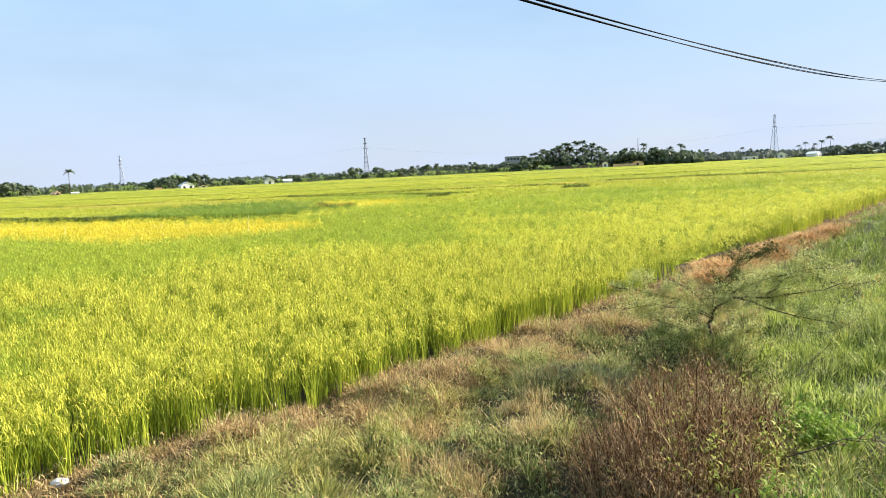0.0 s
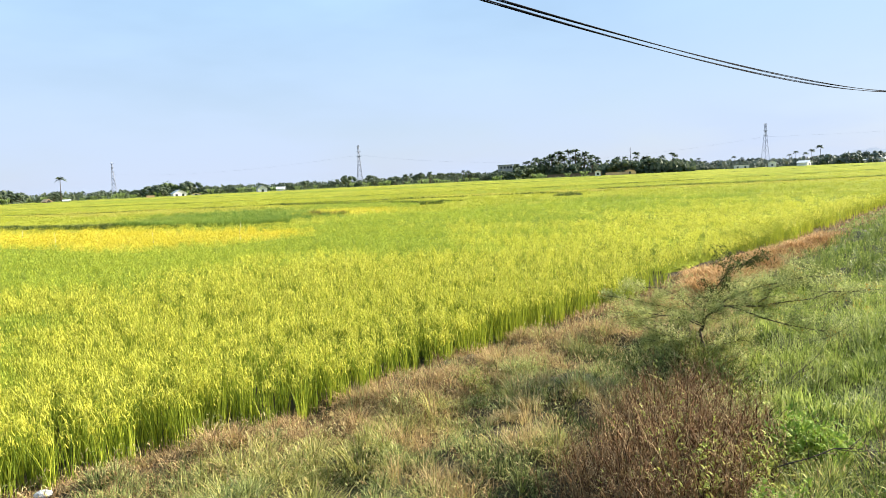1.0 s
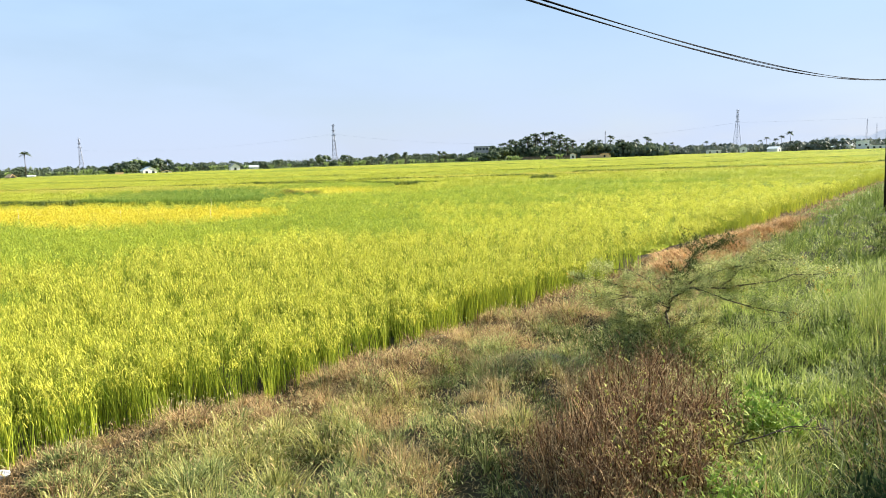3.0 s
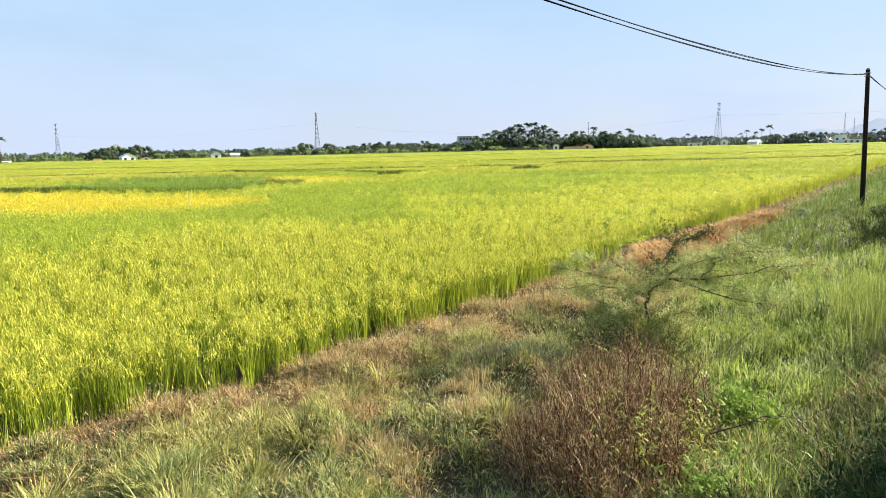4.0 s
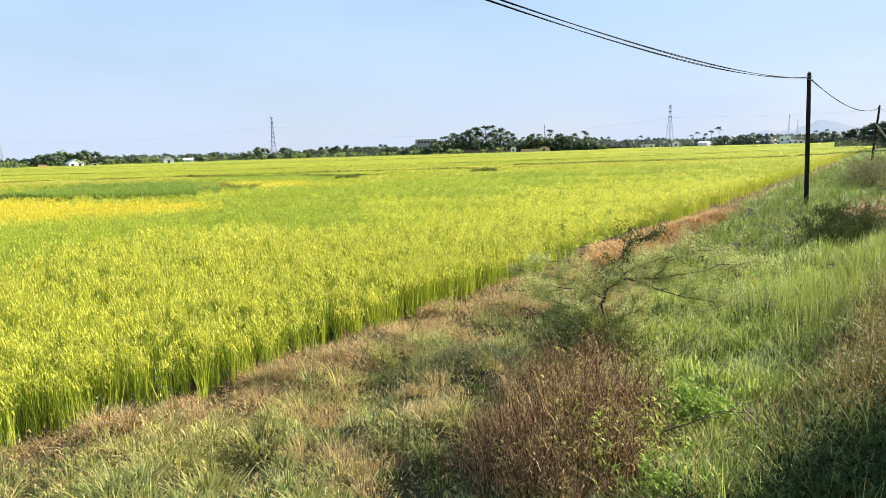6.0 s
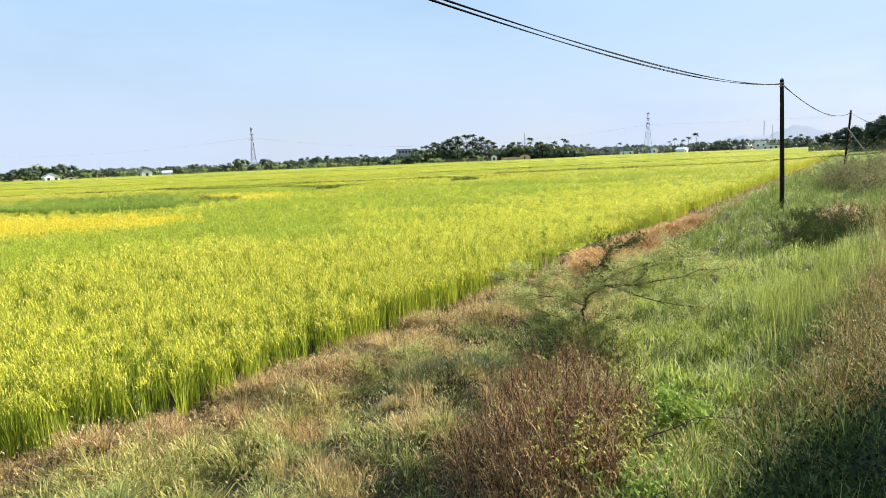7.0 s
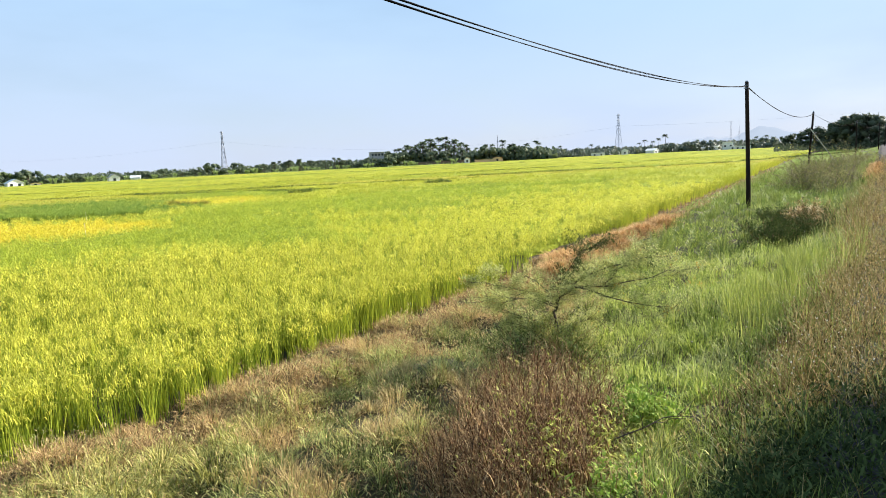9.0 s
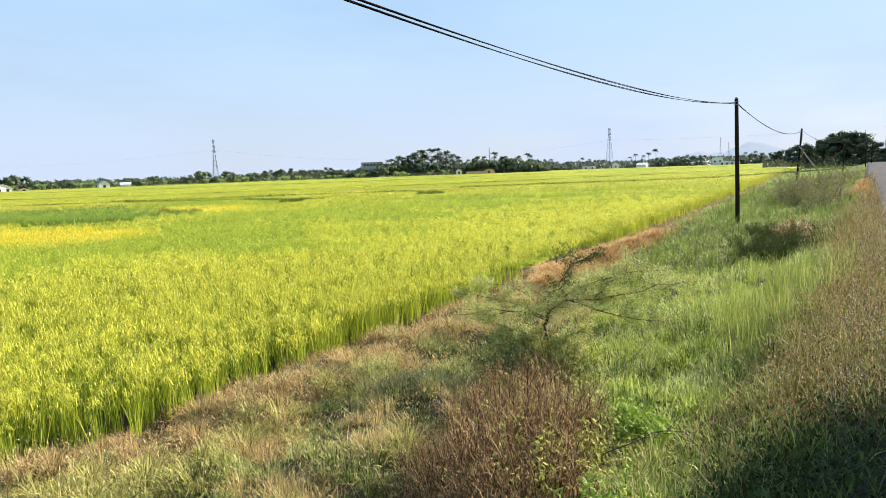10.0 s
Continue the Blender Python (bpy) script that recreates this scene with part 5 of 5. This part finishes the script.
# trees -----------------------------------------------------------------
def palm_tree(h, fronds, bend, label, frond_len=2.9):
    palm = new("coconut_palm")
    tagged(palm, label, "palm tree", "coconut palms of the tree line")
    bm = bmesh.new()
    pts = [(bend * (f ** 2), 0, h * f - (0.3 if f == 0 else 0)) for f in (0, 0.2, 0.4, 0.6, 0.8, 1.0)]
    tube(bm, pts, [0.26, 0.2, 0.17, 0.15, 0.14, 0.13], 7)
    part("trunk", bm, M_BARK, palm)
    heap = Heap()
    for k in range(fronds):
        a = 6.283 * k / fronds + rng.normal(0, 0.15)
        up0 = rng.uniform(-0.45, 1.30)
        length = frond_len * rng.uniform(0.8, 1.1)
        m = 12
        s = np.linspace(0.08, 1, m)
        out = length * (s * math.cos(up0) * 1.0)
        z = h + length * (s * math.sin(up0) - 0.46 * s ** 2.4)
        c = np.stack([bend + out * math.cos(a), out * math.sin(a), z], 1)
        c = np.repeat(c, 2, 0)
        side = np.tile([1, -1], m)
        laz = a + side * 1.15
        n = len(c)
        ll = 0.95 * length / 3.0 * np.repeat(np.sin(np.pi * np.clip(s * 0.85 + 0.15, 0, 1)) + 0.25, 2)
        hor = np.stack([np.cos(laz) * ll, np.sin(laz) * ll, -0.42 * ll], 1)
        wv = np.stack([np.full(n, math.cos(a)), np.full(n, math.sin(a)), np.zeros(n)], 1) * 0.30
        verts = np.stack([c - wv, c + wv, c + hor], 1).reshape(-1, 3)
        heap.add((verts, None, np.arange(n * 3).reshape(-1, 3)), 0)
    crown(heap, "crown", [M_PALM], palm)
    return palm


def leaf_tree(h, spread, mat, label, name="broadleaf_tree", clumps=28, cards=12, low=0.08, leaf=0.088):
    tree = new(name)
    tagged(tree, label, "tree", "trees of the tree line")
    bm = bmesh.new()
    limb(bm, (0, 0, -0.3), (0, 0, 1), h * 0.6, 0.03 * h, 0.012 * h, 0.06, 5, 7)
    centres = []
    for k in range(clumps):
        a = rng.uniform(0, 6.283)
        f = rng.uniform(low, 1.0)
        prof = math.sqrt(max(0.06, 1 - ((f - 0.52) / 0.56) ** 2))
        r = spread * prof * math.sqrt(rng.uniform(0.15, 1.0))
        c = Vector((r * math.cos(a), r * math.sin(a), h * f * 0.90))
        centres.append((c, spread * rng.uniform(0.22, 0.36)))
        if k % 3 == 0:
            s0 = Vector((0, 0, h * max(0.15, f * 0.45)))
            tube(bm, [s0, s0.lerp(c, 0.5) + Vector((0, 0, 0.03 * h)), c], [0.010 * h, 0.007 * h, 0.003 * h], 4)
    part("trunk", bm, M_BARK, tree)
    heap = Heap()
    core = bmesh.new()
    bmesh.ops.create_icosphere(core, subdivisions=1, radius=1.0)
    core.verts.index_update()
    ball = np.array([v.co for v in core.verts])
    tri = np.array([[v.index for v in f.verts] for f in core.faces])
    core.free()
    for c, rad in centres:
        # the shaded inside of a clump, ragged under its leaves
        heap.add((np.array(c) + ball * rad * rng.uniform(0.55, 0.95, (len(ball), 1)) * np.array([1, 1, 0.75]), None, tri), 0)
        d = rng.normal(0, 1, (cards, 3))
        d /= np.linalg.norm(d, axis=1)[:, None]
        pts = np.array(c) + d * rad * rng.uniform(0.45, 1.1, (cards, 1)) * np.array([1, 1, 0.8])
        az = rng.uniform(0, 6.283, cards)
        size = leaf * h * rng.uniform(0.6, 1.4, cards)
        heap.add(ribbons(pts, size, az, 0.3 + 1.2 * rng.random(cards), size * 0.9, az + 1.57, 2, belly=0.9), 0)
    crown(heap, "crown", [mat], tree)
    return tree


# a tall tree added out of view across the road, to shade the bank
shade_tree = leaf_tree(10.6, 1.9, M_TREE_NEAR, "unseen tall slender green tree across the road, added for shade", clumps=64, cards=60, low=0.60, leaf=0.030)
shade_tree.location = (*place(17.0, -8.2), 0.52)


def banana_clump():
    plant = new("banana_clump")
    tagged(plant, "pale green banana plants at the field's far edge", "banana plant", "banana plants by the field")
    bm = bmesh.new()
    heap = Heap()
    for _ in range(5):
        x, y, h = rng.uniform(-2, 2), rng.uniform(-1, 1), rng.uniform(1.6, 2.8)
        tube(bm, [(x, y, -0.1), (x, y, h * 0.6)], [0.12, 0.08], 6)
        n = 8
        base = np.tile([[x, y, h * 0.55]], (n, 1))
        az = rng.uniform(0, 6.283, n)
        heap.add(ribbons(base, np.full(n, h * 0.75), az, 0.3 + 0.8 * rng.random(n), np.full(n, 0.55), az + 1.57, 3, belly=0.9), 0)
    part("stem_cluster", bm, M_BANANA, plant, kind="stuff")
    crown(heap, "leaves", [M_BANANA], plant)
    return plant


palms = [palm_tree(13, 15, 0.8, "tall coconut palm in the far tree line"), palm_tree(10.5, 16, -0.6, "coconut palm in the far tree line"),
         palm_tree(8, 16, 0.4, "short bushy coconut palm in the far tree line")]
trees = [leaf_tree(7.5, 5.2, M_TREE, "dark green broadleaf tree in the far tree line"), leaf_tree(6, 4.8, M_TREE, "rounded dark tree in the far tree line"),
         leaf_tree(9, 4.6, M_TREE, "tall dark tree in the far tree line"), leaf_tree(5, 4.4, M_TREE_LIGHT, "light green low tree in the far tree line"),
         leaf_tree(6.5, 4.8, M_TREE_HAZY, "grey-green tree pale with haze among far houses")]
near_trees = [leaf_tree(8, 4.0, M_TREE_NEAR, "dense dark tree beside the road ahead", clumps=46, cards=46, low=0.05, leaf=0.034),
              leaf_tree(9.5, 4.4, M_TREE_NEAR, "tall dense dark tree beside the road ahead", clumps=50, cards=46, low=0.05, leaf=0.034)]
bananas = [banana_clump()]
first = {}


def plant(source, az, d, scale=1.0):
    m = Matrix.Translation((*bearing(az, d), 0.0)) @ Matrix.Rotation(rng.uniform(0, 6.283), 4, "Z")
    if id(source) not in first:
        first[id(source)] = 1
        source.matrix_basis = m @ Matrix.Scale(scale, 4)
        return source
    ob = copy_thing(source, m)
    ob.scale = (scale, scale, scale)
    return ob


plant(palms[0], -31.72, 330, 0.82)
# the big grove: palms above, broadleaf trees below
for _ in range(85):
    az = rng.uniform(5.0, 12.6)
    f = math.exp(-((az - 9.6) / 2.4) ** 2)
    plant(palms[int(rng.integers(0, 3))], az, rng.uniform(385, 430), 0.72 + 0.46 * f + rng.uniform(-0.10, 0.06))
for _ in range(40):
    az = rng.uniform(4.5, 17.5)
    plant(trees[int(rng.integers(0, 4))], az, rng.uniform(380, 425), rng.uniform(0.8, 1.25))
for _ in range(14):
    plant(palms[int(rng.integers(0, 3))], rng.uniform(12.5, 19), rng.uniform(390, 430), rng.uniform(0.7, 0.95))
for _ in range(22):
    plant(trees[int(rng.integers(0, 3))], rng.uniform(13.5, 17.2), rng.uniform(385, 420), rng.uniform(0.9, 1.3))
# between the left tower and the grove: a row of short palms
for _ in range(26):
    plant(palms[2], rng.uniform(-5.5, 4.8), rng.uniform(375, 400), rng.uniform(0.55, 0.80))
for _ in range(40):
    plant(trees[int(rng.integers(0, 4))], rng.uniform(-8, 5), rng.uniform(385, 430), rng.uniform(0.60, 0.90))
for az, sc in ((3.7, 0.85), (4.1, 0.95), (4.5, 0.9), (4.9, 1.0), (5.3, 1.05)):
    plant(trees[0], az, 390, sc)
# left line of low trees
for _ in range(80):
    az = rng.uniform(-40, -7)
    plant(trees[int(rng.integers(0, 4))], az, rng.uniform(352, 420), rng.uniform(0.45, 0.72))
for az, sc in ((-26.2, 0.95), (-25.4, 1.05), (-24.7, 1.1), (-23.9, 1.2), (-23.1, 1.1), (-22.4, 1.25), (-21.6, 0.9), (-20.4, 0.85), (-18.9, 0.8), (-17.9, 0.8), (-37.2, 1.3), (-36.2, 1.25), (-35.4, 1.2), (-34.6, 1.0), (-9.4, 1.15), (-38.5, 1.2)):
    plant(trees[3 if az == -23.9 else 0 if sc > 1 else 1], az, 370, sc * (1.25 if az == -23.9 else 0.85))
plant(trees[2], -13.2, 372, 0.66)
# right line, lower and farther
for _ in range(72):
    plant(trees[4 if rng.random() < 0.75 else 1], rng.uniform(17, 37.5), rng.uniform(468, 540), rng.uniform(0.7, 1.2))
for az, sc in ((20.3, 0.75), (23.0, 0.75), (23.6, 0.65), (27.3, 0.85), (27.9, 0.75), (28.4, 0.9), (29.0, 1.1), (26.9, 0.7), (31.4, 0.7), (35.8, 0.7), (36.4, 0.75)):
    plant(palms[0], az, 485, sc * 0.85)
# dark trees by the road ahead
for az, d, sc in ((37.9, 250, 0.72), (38.4, 250, 0.76), (39.3, 242, 0.90), (39.8, 240, 0.98), (40.4, 240, 0.88), (41.0, 235, 0.82), (41.5, 245, 0.85),
                  (41.6, 232, 0.98), (42.0, 230, 1.10), (42.7, 228, 1.14), (43.3, 225, 1.04), (43.9, 222, 0.85), (44.7, 215, 0.9), (45.6, 210, 0.9)):
    plant(near_trees[1 if sc > 0.92 and az > 41 else 0], az, d, sc)
# pale bananas and shrubs along the far edge of the rice
for _ in range(60):
    plant(bananas[0], rng.uniform(-36, 12), rng.uniform(340, 375), rng.uniform(0.6, 1.1))


def far_hedge(az0, az1, d0, d1, h, mat, label, n=2600, leaf=1.0):
    heap = Heap()
    az = np.radians(rng.uniform(az0, az1, n))
    d = rng.uniform(d0, d1, n)
    x, y = d * np.sin(az), d * np.cos(az)
    top = h * (0.35 + 0.9 * wave(x, y, 14, 61))
    base = np.stack([x, y, rng.random(n) * top * 0.85], 1)
    la = rng.uniform(0, 6.283, n)
    heap.add(ribbons(base, np.full(n, h * 0.4 * leaf), la, 1.2 * rng.random(n), np.full(n, h * 0.32 * leaf), la + 1.57, 2, belly=0.9), 0)
    heap.build("far_scrub", [mat], label, "scrub")


far_hedge(-46, 5, 395, 430, 4.6, M_TREE, "low dark scrub along the far edge of the fields", 13000, 0.75)
far_hedge(4, 20, 385, 425, 6.5, M_TREE, "dark undergrowth of the grove", 4500)
far_hedge(16, 38, 466, 545, 5.2, M_TREE_HAZY, "low scrub among far houses", 6500)
far_hedge(-46, 12, 345, 362, 1.3, M_BANANA, "pale low shrubs at the far field edge", 2200)
far_hedge(37, 48, 210, 260, 2.6, M_TREE_NEAR, "dark scrub by the road ahead", 5000, 0.45)


# houses ------------------------------------------------------------------
def house(az, d, w, depth, h, roof_h, wall, roof, label, turn=0.0, windows=2, z=0.0):
    home = far_stand("house", label, "house", az, d, -az + turn, "", z)
    bm = bmesh.new()
    box(bm, -w / 2, -depth / 2, -0.3, w / 2, depth / 2, h)
    if roof_h:
        for y in (-depth / 2, depth / 2):
            a, b, c = bm.verts.new((-w / 2, y, h)), bm.verts.new((w / 2, y, h)), bm.verts.new((0, y, h + roof_h * 0.95))
            bm.faces.new((a, b, c))
    part("wall", bm, wall, home)
    bm = bmesh.new()
    if roof_h:
        e = 0.4
        for sgn in (-1, 1):
            q = [(0, -depth / 2 - e, h + roof_h), (0, depth / 2 + e, h + roof_h), (sgn * (w / 2 + e), depth / 2 + e, h - 0.15), (sgn * (w / 2 + e), -depth / 2 - e, h - 0.15)]
            lo = [bm.verts.new(p) for p in q]
            hi = [bm.verts.new((p[0], p[1], p[2] + 0.15)) for p in q]
            bm.faces.new(lo), bm.faces.new(hi)
            for i in range(4):
                bm.faces.new((lo[i], lo[(i + 1) % 4], hi[(i + 1) % 4], hi[i]))
    else:
        box(bm, -w / 2 - 0.3, -depth / 2 - 0.3, h, w / 2 + 0.3, depth / 2 + 0.3, h + 0.25)
    part("roof", bm, roof, home)
    storeys = max(1, int(h / 3.0))
    for s in range(storeys):
        for k in range(windows):
            x = -w / 2 + w * (k + 0.5) / windows
            bm = bmesh.new()
            zc = s * h / storeys + 0.55 * h / storeys
            box(bm, x - 0.55, -depth / 2 - 0.06, zc - 0.6, x + 0.55, -depth / 2 + 0.05, zc + 0.6)
            part("window", bm, M_WINDOW, home)
    return home


def wall_run(az0, az1, d, h, mat, label):
    a, b = Vector((*bearing(az0, d), 0)), Vector((*bearing(az1, d), 0))
    run = new("boundary_wall")
    run.location = a
    run.rotation_euler.z = math.atan2(b.y - a.y, b.x - a.x)
    tagged(run, label, "wall")
    L = (b - a).length
    bm = bmesh.new()
    box(bm, 0, -0.12, -0.2, L, 0.12, h)
    part("masonry", bm, mat, run)
    bm = bmesh.new()
    box(bm, -0.05, -0.18, h, L + 0.05, 0.18, h + 0.12)
    part("coping", bm, mat, run)


house(4.35, 380, 7.5, 8, 9.0, 0, M_GREYWALL, M_GREYWALL, "unfinished grey concrete block among palms", 8, 4)
for az, sc in ((3.5, 0.85), (4.1, 0.95), (4.7, 0.85), (5.3, 1.05)):
    plant(trees[1], az, 371, sc)
wall_run(12.9, 15.4, 372, 1.9, M_TANWALL, "long ochre plastered wall at the field edge")
wall_run(7.5, 12.6, 374, 2.2, M_DARKWALL, "dark weathered wall under the grove")
house(12.25, 371, 3.0, 3.0, 2.8, 0.8, M_WHITEWALL, M_TANWALL, "tiny white gatehouse by the wall", 0, 1)
house(14.9, 373.5, 5, 3.5, 2.7, 0.4, M_TANWALL, M_REDROOF, "small ochre shed behind the wall", 0, 1)
house(19.0, 430, 9, 7, 3.6, 1.6, M_DARKWALL, M_BLUEROOF, "dark house with a pale sheet roof", 90, 2)
house(23.5, 461, 9, 3, 2.3, 0, M_WHITEWALL, M_WHITEWALL, "low white boundary building", 0, 2)
house(25.7, 461, 4.5, 5, 3.2, 1.2, M_WHITEWALL, M_BLUEROOF, "small white house below the tower", 0, 1)
house(27.9, 461, 8, 6, 2.4, 1.2, M_WHITEWALL, M_BLUEROOF, "long white house with a pale roof", 70, 3)
house(29.7, 476, 7, 5, 2.4, 1.0, M_WHITEWALL, M_BLUEROOF, "low pale house far over the fields", 70, 2)
house(31.7, 476, 9, 5, 2.2, 0.9, M_WHITEWALL, M_BLUEROOF, "low white house with a sheet roof", 75, 3)
house(33.7, 463, 6.5, 7, 5.2, 0, M_WHITEWALL, M_WHITEWALL, "white two-storey block before the hill", 0, 2)
house(32.7, 476, 10, 6, 2.9, 1.0, M_WHITEWALL, M_BLUEROOF, "low white house with a pale roof", 80, 3)
house(34.6, 461, 12, 5, 2.3, 0, M_WHITEWALL, M_WHITEWALL, "low long white building", 0, 4)
house(-16.8, 342, 4.5, 5, 2.2, 1.6, M_WHITEWALL, M_GREYWALL, "small white gabled house at the field edge", 10, 1)
house(-15.2, 353, 5, 4, 1.7, 0.9, M_WHITEWALL, M_BLUEROOF, "white house with a pale sheet roof", 80, 2)
house(-23.4, 342, 6.0, 5, 1.8, 1.7, M_WHITEWALL, M_BLUEROOF, "white gabled house before dark trees", 15, 2)
house(-22.05, 338, 4.2, 2.5, 1.1, 0.5, M_WHITEWALL, M_TANWALL, "low cream hut among the rice", 0, 1)
house(-32.7, 338, 2.4, 3.0, 1.0, 1.1, M_DARKWALL, M_TANWALL, "small brown hut at the field edge", 30, 1)
house(-31.4, 338, 3.2, 2.5, 1.1, 0.3, M_WHITEWALL, M_BLUEROOF, "low pale shed at the field edge", 80, 1)
wall_run(-25.8, -25.2, 340, 1.4, M_TANWALL, "short ochre wall before dark trees")

# the hazy hill, its haze put into a glowing material
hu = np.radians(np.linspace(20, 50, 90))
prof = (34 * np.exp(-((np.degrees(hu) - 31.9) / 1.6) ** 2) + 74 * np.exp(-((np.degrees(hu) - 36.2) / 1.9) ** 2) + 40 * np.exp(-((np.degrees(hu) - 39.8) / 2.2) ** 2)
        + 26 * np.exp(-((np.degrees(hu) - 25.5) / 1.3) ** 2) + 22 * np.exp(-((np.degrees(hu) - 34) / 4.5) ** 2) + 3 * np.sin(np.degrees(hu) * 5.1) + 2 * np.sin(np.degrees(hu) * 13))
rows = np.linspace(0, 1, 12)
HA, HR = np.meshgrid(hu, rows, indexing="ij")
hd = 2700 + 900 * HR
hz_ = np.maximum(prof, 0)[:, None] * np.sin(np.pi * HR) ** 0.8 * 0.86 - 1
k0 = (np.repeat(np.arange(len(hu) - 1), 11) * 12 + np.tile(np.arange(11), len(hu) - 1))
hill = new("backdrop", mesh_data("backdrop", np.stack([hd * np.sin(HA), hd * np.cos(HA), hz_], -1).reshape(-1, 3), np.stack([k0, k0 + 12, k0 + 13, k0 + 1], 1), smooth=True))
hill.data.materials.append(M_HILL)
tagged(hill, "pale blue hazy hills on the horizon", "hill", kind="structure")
